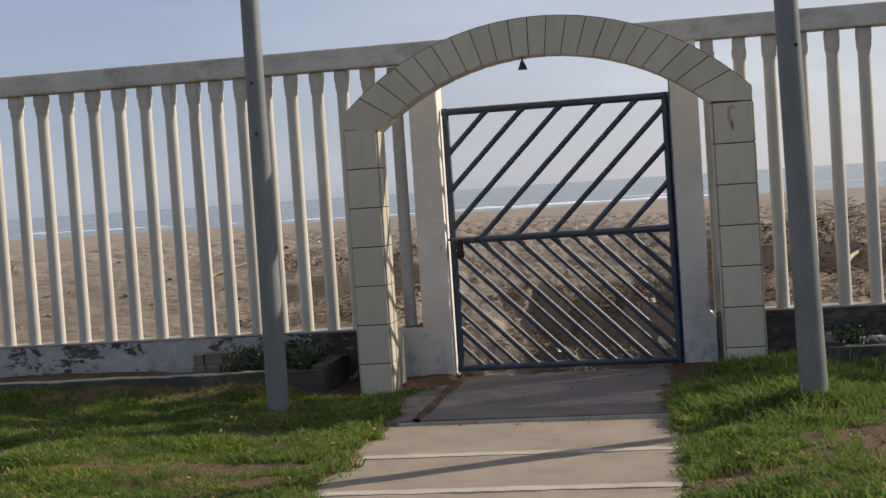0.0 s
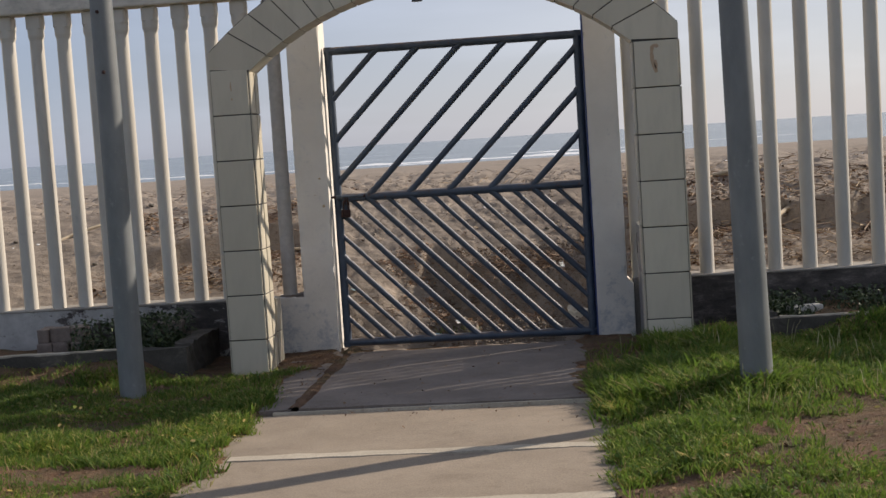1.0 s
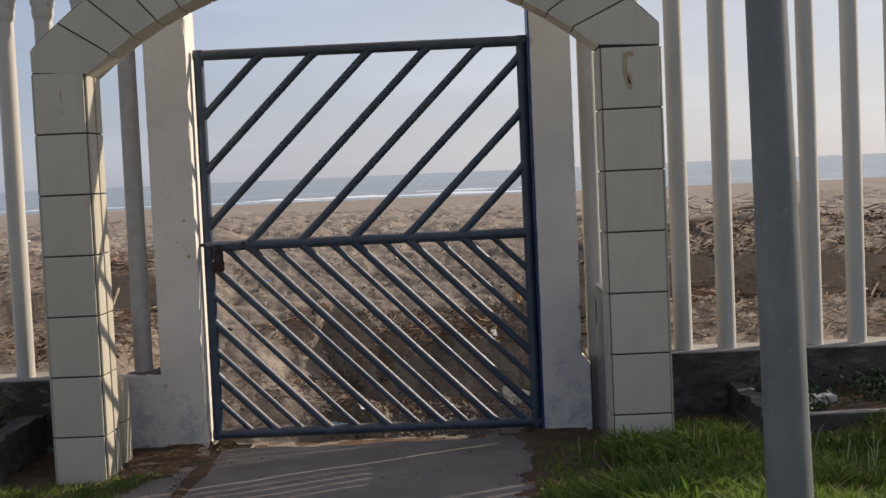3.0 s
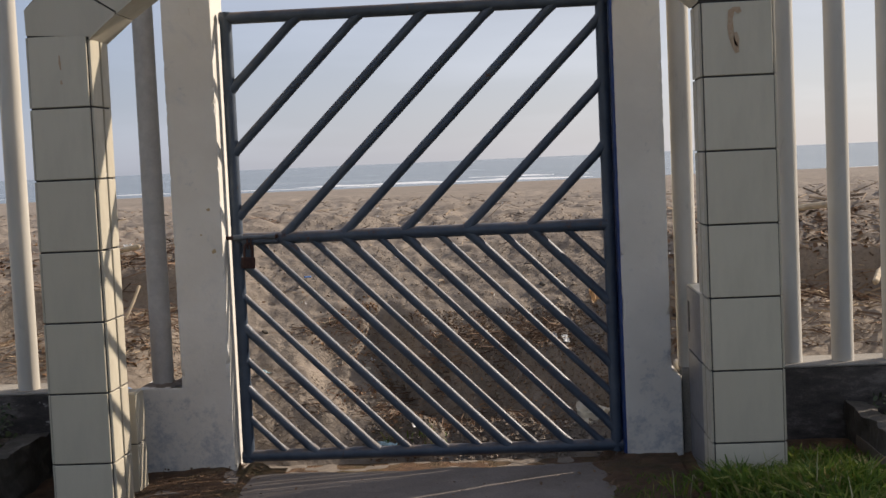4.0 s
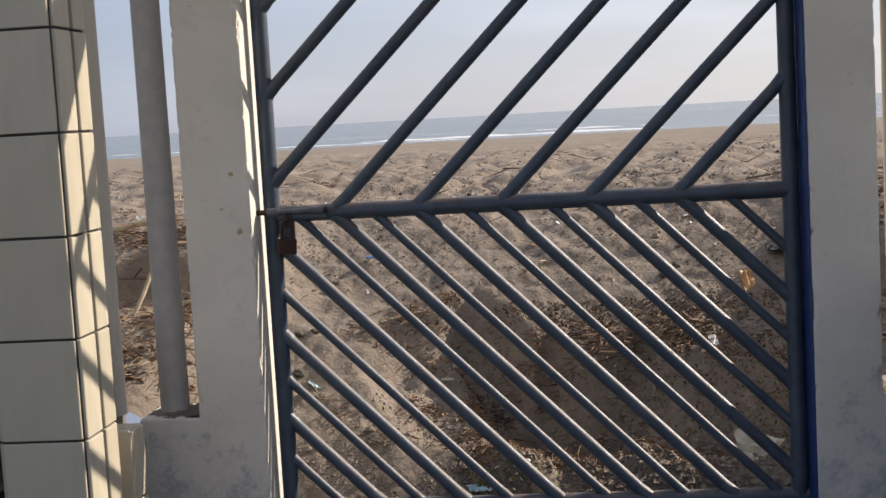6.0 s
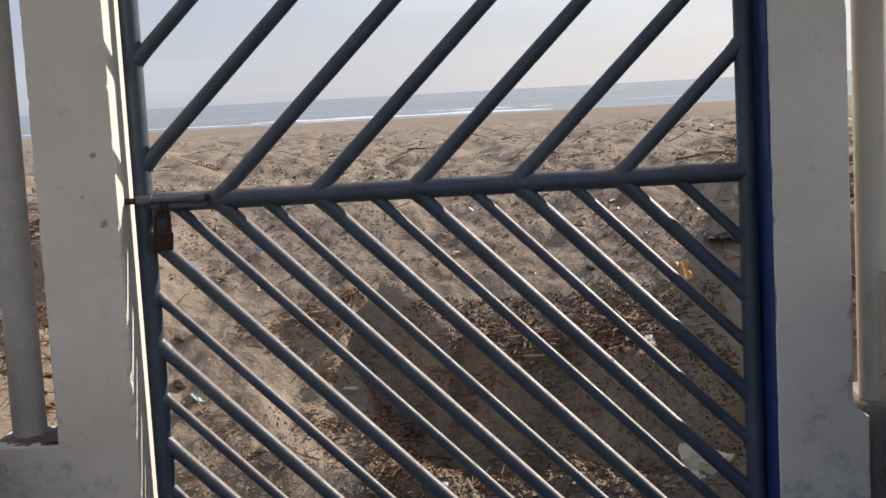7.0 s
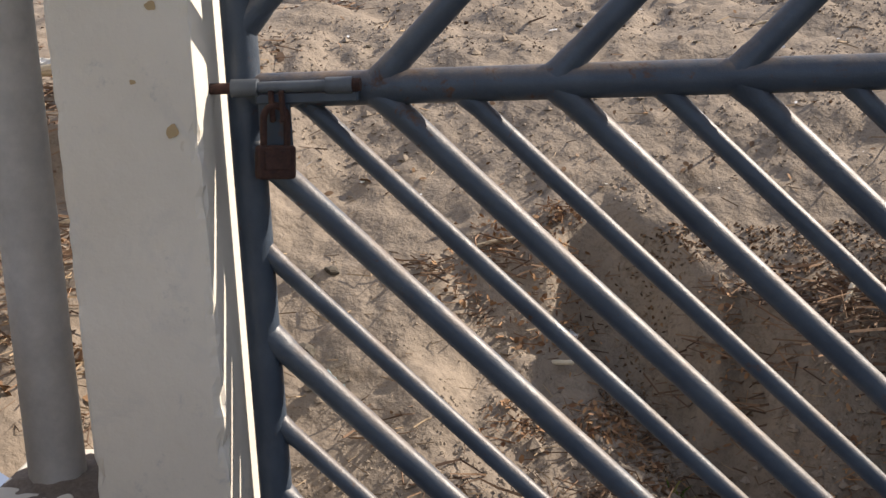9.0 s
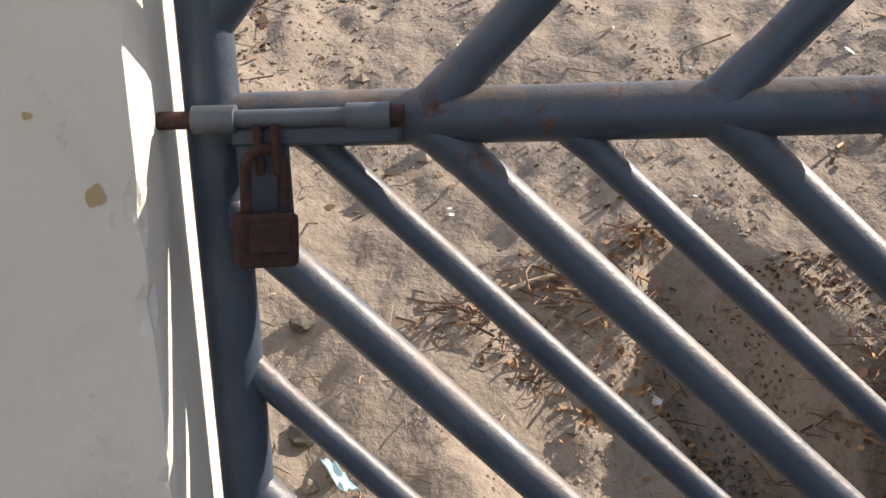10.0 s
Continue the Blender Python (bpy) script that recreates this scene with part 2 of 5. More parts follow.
TILE, GROUT, PLASTER, BEAM, BALU, PEEL = mat_tile(), mat_grout(), mat_plaster(), mat_beam(), mat_baluster(), mat_peeling()
STEEL, POLE = mat_bluegrey(), mat_pole()
RUST = mat_rust("rusted_iron", (0.022, 0.011, 0.009), (0.078, 0.034, 0.025))
PATHC = mat_concrete("path_concrete", (0.222, 0.174, 0.123), (0.305, 0.246, 0.180), (0.155, 0.118, 0.080))
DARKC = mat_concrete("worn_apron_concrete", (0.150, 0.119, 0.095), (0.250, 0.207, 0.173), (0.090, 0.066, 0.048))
COPE = mat_concrete("weathered_wall_coping", (0.20, 0.18, 0.15), (0.36, 0.33, 0.28), (0.10, 0.085, 0.065))
BAND = mat_concrete("pale_cement_strip", (0.36, 0.31, 0.235), (0.50, 0.435, 0.335), (0.27, 0.22, 0.16))
DUSTY = mat_concrete("dusty_dry_earth", (0.15, 0.118, 0.088), (0.26, 0.21, 0.165), (0.09, 0.065, 0.045))
BLOCKC = mat_concrete("mossy_concrete", (0.035, 0.032, 0.024), (0.13, 0.112, 0.09), (0.26, 0.23, 0.19))
SOIL, GRASS, SAND, SEA = mat_soil(), mat_grass(), mat_sand(), mat_sea()
BLUE = mat_plain("blue_gloss_paint", (0.014, 0.045, 0.17), 0.4)
BRICK = mat_plain("old_brick", (0.20, 0.155, 0.125), 0.9)
WHITE = mat_plain("white_plastic", (0.72, 0.72, 0.70), 0.5, 0.1)
BOLT = mat_plain("grey_bolt_metal", (0.085, 0.10, 0.118), 0.45)
WEED = mat_island("dark_weed_leaf", (0.014, 0.028, 0.008), (0.060, 0.085, 0.022), 0.6)


# ---- mesh helpers ----
def solid(bm, lo, hi, bevel=0.0, seg=1):
    r = bmesh.ops.create_cube(bm, size=1.0, matrix=Matrix.LocRotScale([(a + b) / 2 for a, b in zip(lo, hi)], None, [b - a for a, b in zip(lo, hi)]))
    if bevel:
        edges = {e for v in r["verts"] for e in v.link_edges}
        bmesh.ops.bevel(bm, geom=list(edges), offset=bevel, segments=seg, profile=0.6, affect="EDGES")
    return r


def rod(bm, a, b, ra, rb=None, seg=16, caps=True):
    a, b = Vector(a), Vector(b)
    m = Matrix.Translation((a + b) / 2) @ (b - a).to_track_quat("Z", "Y").to_matrix().to_4x4()
    return bmesh.ops.create_cone(bm, cap_ends=caps, segments=seg, radius1=ra, radius2=ra if rb is None else rb, depth=(b - a).length, matrix=m)


def part(name, bm, mat, parent=None, label="", smooth=False, kind=""):
    """Links a bmesh as one mesh object under a thing or part."""
    data = bpy.data.meshes.new(name)
    bm.normal_update()
    bm.to_mesh(data)
    bm.free()
    data.materials.append(mat)
    if smooth:
        data.shade_smooth()
        data.set_sharp_from_angle(angle=radians(40))
    ob = new(name, data)
    if parent:
        ob.parent = parent
    if label:
        ob["label"] = label
    if kind:
        ob["kind"] = kind
    return ob


def base(name, at, label, category, group="", kind=""):
    ob = new(name)
    ob.location = at
    ob.empty_display_size = 0.1
    return tagged(ob, label, category, group, kind)


def box_part(name, lo, hi, mat, parent=None, label="", bevel=0.006, seg=1):
    bm = bmesh.new()
    solid(bm, lo, hi, bevel, seg)
    return part(name, bm, mat, parent, label)


# Smooth lattice noise on arrays.
def lattice(x, y, seed):
    def grain(i, j):
        n = (i * 374761393 + j * 668265263 + seed * 1442695041) & 0x7FFFFFFF
        n = ((n ^ (n >> 13)) * 1274126177) & 0x7FFFFFFF
        return ((n ^ (n >> 16)) & 0xFFFF) / 65535.0
    i, j = np.floor(x).astype(np.int64), np.floor(y).astype(np.int64)
    u, v = x - i, y - j
    u, v = u * u * (3 - 2 * u), v * v * (3 - 2 * v)
    a, b, c, d = grain(i, j), grain(i + 1, j), grain(i, j + 1), grain(i + 1, j + 1)
    return (a * (1 - u) + b * u) * (1 - v) + (c * (1 - u) + d * u) * v - 0.5


def sheet(name, xs, ys, zs, mat):
    """A grid mesh from arrays of equal shape."""
    rows, cols = xs.shape
    verts = np.stack([xs, ys, zs], -1).reshape(-1, 3)
    k = np.arange(rows * cols).reshape(rows, cols)
    faces = np.stack([k[:-1, :-1], k[:-1, 1:], k[1:, 1:], k[1:, :-1]], -1).reshape(-1, 4)
    data = bpy.data.meshes.new(name)
    data.from_pydata(verts.tolist(), [], faces.tolist())
    data.materials.append(mat)
    data.shade_smooth()
    return new(name, data)


# ---- ground ----
def smooth(a, b, x):
    t = np.clip((x - a) / (b - a), 0, 1)
    return t * t * (3 - 2 * t)


def lawn_height(x, y):
    """The lawn: a little higher to the east, level with the path beside it."""
    z = 0.02 + 0.07 * smooth(1.7, 2.4, x) + 0.03 * smooth(-0.2, -1.5, x)
    z = z + 0.05 * lattice(x * 1.7, y * 1.7, 3) + 0.03 * lattice(x * 5, y * 5, 4) + 0.015 * lattice(x * 14, y * 14, 6)
    z = z + 0.10 * smooth(-1.40, -0.95, y) * np.maximum(smooth(-0.85, -1.15, x), smooth(2.75, 3.1, x))
    # loose soil that laps over the edges of the concrete
    lap = 0.006 + 0.025 * smooth(-2.2, -2.05, y) + 0.012 * lattice(x * 9, y * 9, 9) + 0.010 * lattice(x * 23, y * 23, 20)
    near = np.maximum(smooth(-0.50, -0.15, x) * (x < 0.8), smooth(2.0, 1.75, x) * (x > 0.8))
    z = z * (1 - near) + lap * near
    on_path = smooth(-0.03, 0.05, x - west_edge(y, x)) * (1 - smooth(-0.05, 0.03, x - east_edge(y, x)))
    return z * (1 - on_path) - 0.03 * on_path


def west_edge(y, x):
    """The ragged line where lawn and soil stop on the path's west side."""
    return -0.075 + 0.16 * lattice(y * 2.1, y * 0, 7) + 0.09 * lattice(y * 9, x * 9, 8) + 0.07 * lattice(y * 24, x * 24, 22) + 0.07 * smooth(-1.0, -0.5, y) - 0.08 * smooth(-1.9, -1.7, y) * (1 - smooth(-1.1, -0.8, y))


def east_edge(y, x):
    return 1.64 + 0.10 * lattice(y * 2.3, y * 0, 10) + 0.09 * lattice(y * 9, x * 9, 19) + 0.07 * lattice(y * 24, x * 24, 23) - 0.09 * smooth(-2.3, -1.9, y) + 0.06 * smooth(-1.3, -0.9, y)


gx = np.concatenate([np.linspace(-400, -9, 14)[:-1], np.linspace(-9, -0.5, 100)[:-1], np.linspace(-0.5, 0.3, 60)[:-1], np.linspace(0.3, 1.35, 6)[:-1],
                     np.linspace(1.35, 2.1, 56)[:-1], np.linspace(2.1, 9, 80)[:-1], np.linspace(9, 400, 14)])
gy = np.concatenate([np.linspace(-400, -14, 12)[:-1], np.linspace(-14, -6, 50)[:-1], np.linspace(-6, 0.16, 260)])
GX, GY = np.meshgrid(gx, gy)
ground = sheet("ground", GX, GY, lawn_height(GX, GY), SOIL)
tagged(ground, "brown soil of the lawn with bare patches", "ground", kind="structure")

SEA_Z = -0.75


def shore(x):
    return 112.0 - 0.42 * x


def sand_height(x, y):
    """The beach: a scoured slope behind the gate, a bank of loose sand, then a long fall to the water."""
    side = np.maximum(smooth(-0.05, -0.6, x), smooth(1.75, 2.2, x))
    foot = -0.01 + 0.38 * side
    rise = foot + (0.60 - 0.16 * side) * np.clip(y - 0.08, 0, None)
    edge = 1.0 - 0.14 * smooth(0.5, 1.1, x) - 0.20 * smooth(1.1, 1.65, x) + 0.16 * lattice(x * 1.9, x * 0, 31) + 0.20 * lattice(x * 5.2, x * 0, 32) + 0.09 * lattice(x * 14, y * 9, 29)
    cut = smooth(0.17, 0.74, x + 0.24 * lattice(x * 3, y * 3, 35) + 0.16 * lattice(x * 8, y * 8, 40)) * (1 - smooth(1.75, 2.1, x)) * (0.31 - 0.15 * smooth(0.8, 1.6, x))
    rise = rise - cut * smooth(0.26, edge - 0.20, y) * (1 - smooth(edge - 0.19, edge + 0.03, y))
    step = 0.95 + 0.5 * lattice(x * 1.3, x * 0, 33) + 0.12 * lattice(x * 6.0, x * 0, 34)
    rise = rise + side * smooth(-2.0, -1.2, x) * (0.17 * smooth(step - 0.04, step + 0.07, y) - 0.12 * smooth(step - 0.45, step - 0.05, y))
    rough = smooth(0.2, 0.6, x) * (1 - smooth(1.8, 2.1, x)) * smooth(edge - 0.5, edge - 0.2, y) * (1 - smooth(edge - 0.02, edge + 0.12, y))
    rise = rise + rough * (0.045 * lattice(x * 7, y * 5, 37) + 0.05 * np.abs(lattice(x * 15, y * 9, 38)) + 0.03 * lattice(x * 30, y * 24, 39))
    floor = smooth(0.48, 0.72, x) * (1 - smooth(1.6, 1.9, x)) * smooth(0.14, 0.30, y) * (1 - smooth(edge - 0.35, edge - 0.15, y))
    rise = rise - 0.06 * smooth(0.45, 0.10, y) * (1 - side)
    rise = rise + floor * (0.26 * np.clip(lattice(x * 4.2, y * 5.5, 26) - 0.02, 0, None) + 0.06 * np.abs(lattice(x * 11, y * 11, 27)) + 0.035 * lattice(x * 22, y * 22, 28))
    bank = 0.985 - 0.0152 * np.clip(y - 3.6, 0, None)
    z = bank - 0.12 * np.log1p(np.exp(np.clip((bank - rise) / 0.12, -30, 30)))
    fall = smooth(0.70, 1.0, y / shore(x))
    z = z * (1 - fall) + (SEA_Z - 0.02) * fall - 2.0 * smooth(1.0, 1.15, y / shore(x))
    near = np.exp(-np.clip(y, 0, None) / 30.0)
    trod = smooth(1.1, 2.2, y)
    lump = (0.05 * lattice(x * 0.9, y * 0.9, 11) + 0.035 * lattice(x * 2.3, y * 2.3, 12)) * (0.45 + 0.55 * trod)
    warp = 0.9 * lattice(x * 2.1, y * 2.1, 17)
    pits = np.abs(lattice(x * 3.4 + warp, y * 5.0 - warp, 13)) + 0.6 * np.abs(lattice(x * 7.9 - warp, y * 10, 18))
    lump = lump + (0.025 + 0.075 * trod) * (pits - 0.24) + 0.022 * trod * lattice(x * 6.3, y * 8.0, 36)
    lump = lump + 0.016 * lattice(x * 12, y * 12, 14) + 0.013 * lattice(x * 25, y * 25, 15) + 0.011 * lattice(x * 41, y * 41, 24)
    far = 0.10 * lattice(x * 0.35, y * 0.35, 16) * smooth(4, 9, y)
    return z + (lump + far) * near * (1 - fall) * smooth(0.05, 0.5, y + 0.15)


def build_sand():
    steps = [0.11]
    while steps[-1] < 175:
        steps.append(steps[-1] + 0.014 + 0.012 * max(0, steps[-1] - 1.3) ** 1.0)
    yy = np.array(steps)
    u = np.linspace(-1, 1, 760)
    Y, U = np.meshgrid(yy, u, indexing="ij")
    X = 0.9 + U * (4.6 + 0.74 * Y) + U ** 9 * (150 + 0.5 * Y)
    ob = sheet("beach", X, Y, sand_height(X, Y), SAND)
    return tagged(ob, "rough brown beach sand sloping up behind the gate", "sand", kind="structure")


build_sand()
sy = np.concatenate([np.linspace(30, 260, 70), np.geomspace(270, 4800, 30)])
sx = np.linspace(-1, 1, 60)
SYY, SXX = np.meshgrid(sy, sx, indexing="ij")
SXX = SXX * (120 + SYY * 0.9)
water = sheet("water", SXX, SYY, SEA_Z + 0.25 * lattice(SXX * 0.02, SYY * 0.09, 21) * smooth(130, 170, SYY), SEA)
tagged(water, "grey-blue sea with lines of white surf", "sea", kind="structure")

FOAM = mat_island("sea_foam", (0.55, 0.57, 0.57), (0.70, 0.71, 0.71), 0.9)


def breaker(off, height, depth, seed, x0, x1):
    """One broken line of white surf along the shore."""
    xs = np.linspace(x0, x1, 260)
    prof = np.linspace(0, 1, 7)
    X, P = np.meshgrid(xs, prof)
    amp = np.clip(lattice(X * 0.06 + off, X * 0, seed) * 3.0 - 0.30, 0, 1) * (0.7 + 0.6 * lattice(X * 0.5, P * 0, seed + 1))
    wob = 2.5 * lattice(X * 0.06, X * 0, seed + 2)
    Y = shore(X) + off + wob + P * depth
    Z = SEA_Z - 0.06 + height * amp * np.sin(P * math.pi) ** 0.7
    ob = sheet("surf", X, Y, Z, FOAM)
    ob.parent = water
    ob["label"] = "white foam of a breaking wave"


breaker(2.0, 0.14, 4.0, 51, -130, 130)
breaker(10.0, 0.28, 5.0, 55, -140, 140)
breaker(34.0, 0.28, 6.0, 59, -150, 150)

# ---- path ----
PX0, PX1 = -0.16, 1.75
walkway = base("walkway", (0.8, -2.0, 0.0), "pale concrete walkway with light cement cross strips", "path", kind="structure")


def slab(name, y0, y1, top, mat, x0=PX0, x1=PX1, label=""):
    bm = bmesh.new()
    r = bmesh.ops.create_grid(bm, x_segments=max(2, int((x1 - x0) / 0.07)), y_segments=max(2, min(60, int((y1 - y0) / 0.07))), size=0.5)
    for v in bm.verts:
        p = Vector((x0 + (x1 - x0) * (v.co.x + 0.5), y0 + (y1 - y0) * (v.co.y + 0.5), 0))
        rim = abs(v.co.x) > 0.499 or abs(v.co.y) > 0.499
        wear = 0.007 * noise.noise(p * 2.2) + 0.003 * noise.noise(p * 9)
        slip = Vector((noise.noise(p * 13), noise.noise(p * 13 + Vector((7, 0, 0))), 0)) * (0.012 if rim and y0 > -13 else 0.0)
        worn = 0.065 * float(smooth(-0.26, -0.06, p.y + 0.03 * noise.noise(p * 5))) * float(smooth(-0.02, 0.03, p.x) * smooth(1.69, 1.62, p.x))
        v.co = Vector((p.x - 0.8, p.y + 2.0, top - worn + wear - (0.004 if rim else 0.0))) + slip
    edges = [e for e in bm.edges if e.is_boundary]
    low = bmesh.ops.extrude_edge_only(bm, edges=edges)
    for v in low["geom"]:
        if isinstance(v, bmesh.types.BMVert):
            v.co.z = -0.1
    bmesh.ops.recalc_face_normals(bm, faces=bm.faces)
    return part(name, bm, mat, walkway, label)


slab("slab", -2.10, 0.14, 0.028, DARKC, 0.078, label="worn grey apron slab before the gate")
slab("slab", -2.095, 0.12, 0.022, DARKC, -0.33, 0.040, "narrow grey side slab beside a dirt-filled joint")


def strip(y, half, top, label):
    """A hand-laid cement strip with wavering edges."""
    bm = bmesh.new()
    n = 40
    rows = []
    for k in range(n + 1):
        x = -0.05 + 1.72 * k / n
        a = half * (1 + 0.45 * noise.noise(Vector((x * 6, y, 0))) + 0.25 * noise.noise(Vector((x * 23, y, 3))))
        b = half * (1 + 0.45 * noise.noise(Vector((x * 6, y, 9))) + 0.25 * noise.noise(Vector((x * 23, y, 5))))
        rows.append([bm.verts.new((x - 0.8, yy + 2.0, z)) for yy, z in ((y - a - 0.004, -0.01), (y - a, top), (y + b, top), (y + b + 0.004, -0.01))])
    for p, q in zip(rows, rows[1:]):
        for i in range(3):
            bm.faces.new((p[i], q[i], q[i + 1], p[i + 1]))
    bm.faces.new(rows[0]), bm.faces.new(rows[-1][::-1])
    bmesh.ops.recalc_face_normals(bm, faces=bm.faces)
    return part("cement_strip", bm, BAND, walkway, label)


bands = (-2.118, -3.08, -3.93, -4.85, -5.8)
for k, y in enumerate(bands):
    strip(y, 0.009 if k == 0 else 0.042, 0.016 if k == 0 else 0.0045, "pale worn cement cross strip" if k == 0 else "")
    nxt = bands[k + 1] + 0.002 if k + 1 < len(bands) else -14.0
    slab("slab", nxt, y - 0.002, 0.0, PATHC)


# ---- fence ----
WALL_TOP, BEAM_LO, BEAM_HI = 0.40, 2.375, 2.535


def fence_run(x0, x1, name, label):
    w = base(name, ((x0 + x1) / 2, -0.05, 0), label, "wall", kind="structure")
    cx = (x0 + x1) / 2
    bm = bmesh.new()
    solid(bm, (x0 - cx, -0.10, -0.15), (x1 - cx, 0.16, WALL_TOP - 0.012), 0.004)
    part("wall_body", bm, PEEL, w)
    bm = bmesh.new()
    solid(bm, (x0 - cx, -0.104, WALL_TOP - 0.012), (x1 - cx, 0.165, WALL_TOP), 0.004)
    part("coping", bm, COPE, w)
    return w


def baluster(BALU, label):
    b = base("baluster", (0, 0, 0), label, "baluster", "fence balusters")
    bm = bmesh.new()
    h = BEAM_LO - WALL_TOP
    rod(bm, (0, 0, 0), (0, 0, h - 0.17), 0.0475, 0.0460, 20, False)
    rod(bm, (0, 0, h - 0.17), (0, 0, h - 0.14), 0.0460, 0.0540, 20, False)
    rod(bm, (0, 0, h - 0.14), (0, 0, h - 0.09), 0.0540, 0.0540, 20, False)
    part("shaft", bm, BALU, b, smooth=True)
    bm = bmesh.new()
    solid(bm, (-0.052, -0.046, h - 0.10), (0.052, 0.046, h), 0.010)
    part("neck_block", bm, BALU, b)
    return b


fence_run(-12.0, -0.59, "wall_west", "low concrete wall with peeling white paint")
fence_run(2.25, 12.0, "wall_east", "low dark weathered concrete wall under the fence")
beam = base("fence_beam", (0.8, -0.05, 0), "weathered off-white concrete beam on top of the fence", "beam", kind="structure")
bm = bmesh.new()
solid(bm, (-12.8, -0.09, BEAM_LO), (11.2, 0.09, BEAM_HI), 0.015, 2)
part("top_rail", bm, BEAM, beam)

bare = baluster(mat_plain("bare_grey_concrete", (0.42, 0.405, 0.38), 0.85, 0.14), "bare grey round concrete baluster beside the gate post")
bare.location = (-0.351, -0.012, WALL_TOP - 0.009)
first = baluster(BALU, "cream-painted round concrete fence baluster")
first.location = (-0.552, -0.05, WALL_TOP)
spots = [-0.752, -0.950, -1.154, -1.357, -1.558, -1.754, -1.940, -2.136, -2.338, -2.550, -2.766, -2.984, -3.198] + [-3.412 - 0.2125 * k for k in range(0, 28)]
spots += [1.975, 2.203] + [2.415 + 0.2195 * k for k in range(0, 36)]
for x in spots:
    turn = pose(x, -0.05, WALL_TOP, 0, 0, 90 * ((int(x * 97)) % 4))
    copy_thing(first, turn)


# ---- gate posts and side walls ----
def gate_post(x0, x1, foot, foot_top, front_y, label):
    """A square post with a wider foot on one side, one plastered body."""
    cx = (x0 + x1) / 2
    p = base("gate_post", (cx, 0, 0), label, "post", "gate posts")
    if foot < x0:
        line = [(foot, -0.12), (x1, -0.12), (x1, BEAM_LO), (x0, BEAM_LO), (x0, foot_top), (foot, foot_top)]
    else:
        line = [(x0, -0.12), (foot, -0.12), (foot, foot_top - 0.03), (x1, foot_top), (x1, BEAM_LO), (x0, BEAM_LO)]
    bm = bmesh.new()
    front = bm.faces.new([bm.verts.new((x - cx, front_y, z)) for x, z in line])
    made = bmesh.ops.extrude_face_region(bm, geom=[front])
    bmesh.ops.translate(bm, verts=[v for v in made["geom"] if isinstance(v, bmesh.types.BMVert)], vec=(0, 0.12 - front_y, 0))
    bmesh.ops.recalc_face_normals(bm, faces=bm.faces)
    bmesh.ops.bevel(bm, geom=bm.edges[:], offset=0.006, segments=2, profile=0.6, affect="EDGES")
    cuts = [((x0 - cx + 0.016, 0, 0), (1, 0, 0)), ((x1 - cx - 0.016, 0, 0), (1, 0, 0)), ((0, front_y + 0.016, 0), (0, 1, 0))]
    for at, way in cuts + [((0, 0, -0.12 + k * 0.0165), (0, 0, 1)) for k in range(1, 152)]:
        bmesh.ops.bisect_plane(bm, geom=bm.verts[:] + bm.edges[:] + bm.faces[:], plane_co=at, plane_no=way)
    for v in bm.verts:
        q = v.co + Vector((cx, 0, 0))
        # chipped plaster along the front corners
        if q.y < front_y + 0.010 and min(abs(q.x - x0), abs(q.x - x1)) < 0.010 and q.z > 0.42:
            chip = max(0.0, noise.noise(q * 17) + 0.7 * noise.noise(q * 55) - 0.10)
            v.co += Vector((math.copysign(1.0, cx - q.x), 0.8, 0)) * 0.008 * chip
    part("shaft", bm, PLASTER, p)
    return p


post_w = gate_post(-0.242, -0.0255, -0.440, 0.392, -0.118, "white plastered gate post with grey stains and a bolt hole")
post_e = gate_post(1.691, 1.893, 1.932, 0.40, -0.138, "white plastered gate post with a blue-painted jamb")
sill = box_part("low_wall_east", (1.93, -0.108, -0.12), (2.246, 0.16, 0.399), COPE, bevel=0.008)
tagged(sill, "low grey wall stub beside the gate post", "wall", kind="structure")
bm = bmesh.new()
solid(bm, (-0.1085, -0.134, 0.02), (-0.1000, 0.112, 2.3), 0.001)
part("jamb", bm, BLUE, post_e, "dark blue painted jamb strip")


# ---- tiled arch ----
PW = (-0.581, -0.337)
PE = (1.963, 2.238)
AY0, AY1 = -0.842, -0.604
ROW0, ROWH = 1.876, 0.2754
ARCH_X = 0.826
OUT_R, OUT_TOP = 1.99, 2.562
IN_R, IN_TOP = 1.74, 2.303
arch = base("arched_gateway", (ARCH_X, (AY0 + AY1) / 2, 0), "arched gateway clad in cream glazed tiles with dark joints", "arch")
OFF = Vector((ARCH_X, (AY0 + AY1) / 2, 0))


def arch_line(x, r, top):
    return top - r + math.sqrt(max(0.0, r * r - (x - ARCH_X) ** 2))


def pillar_core(x0, x1):
    bm = bmesh.new()
    solid(bm, (x0 + 0.006 - OFF.x, AY0 + 0.006 - OFF.y, -0.12), (x1 - 0.006 - OFF.x, AY1 - 0.006 - OFF.y, ROW0))
    return part("pillar", bm, GROUT, arch, "pillar core with dark grout")


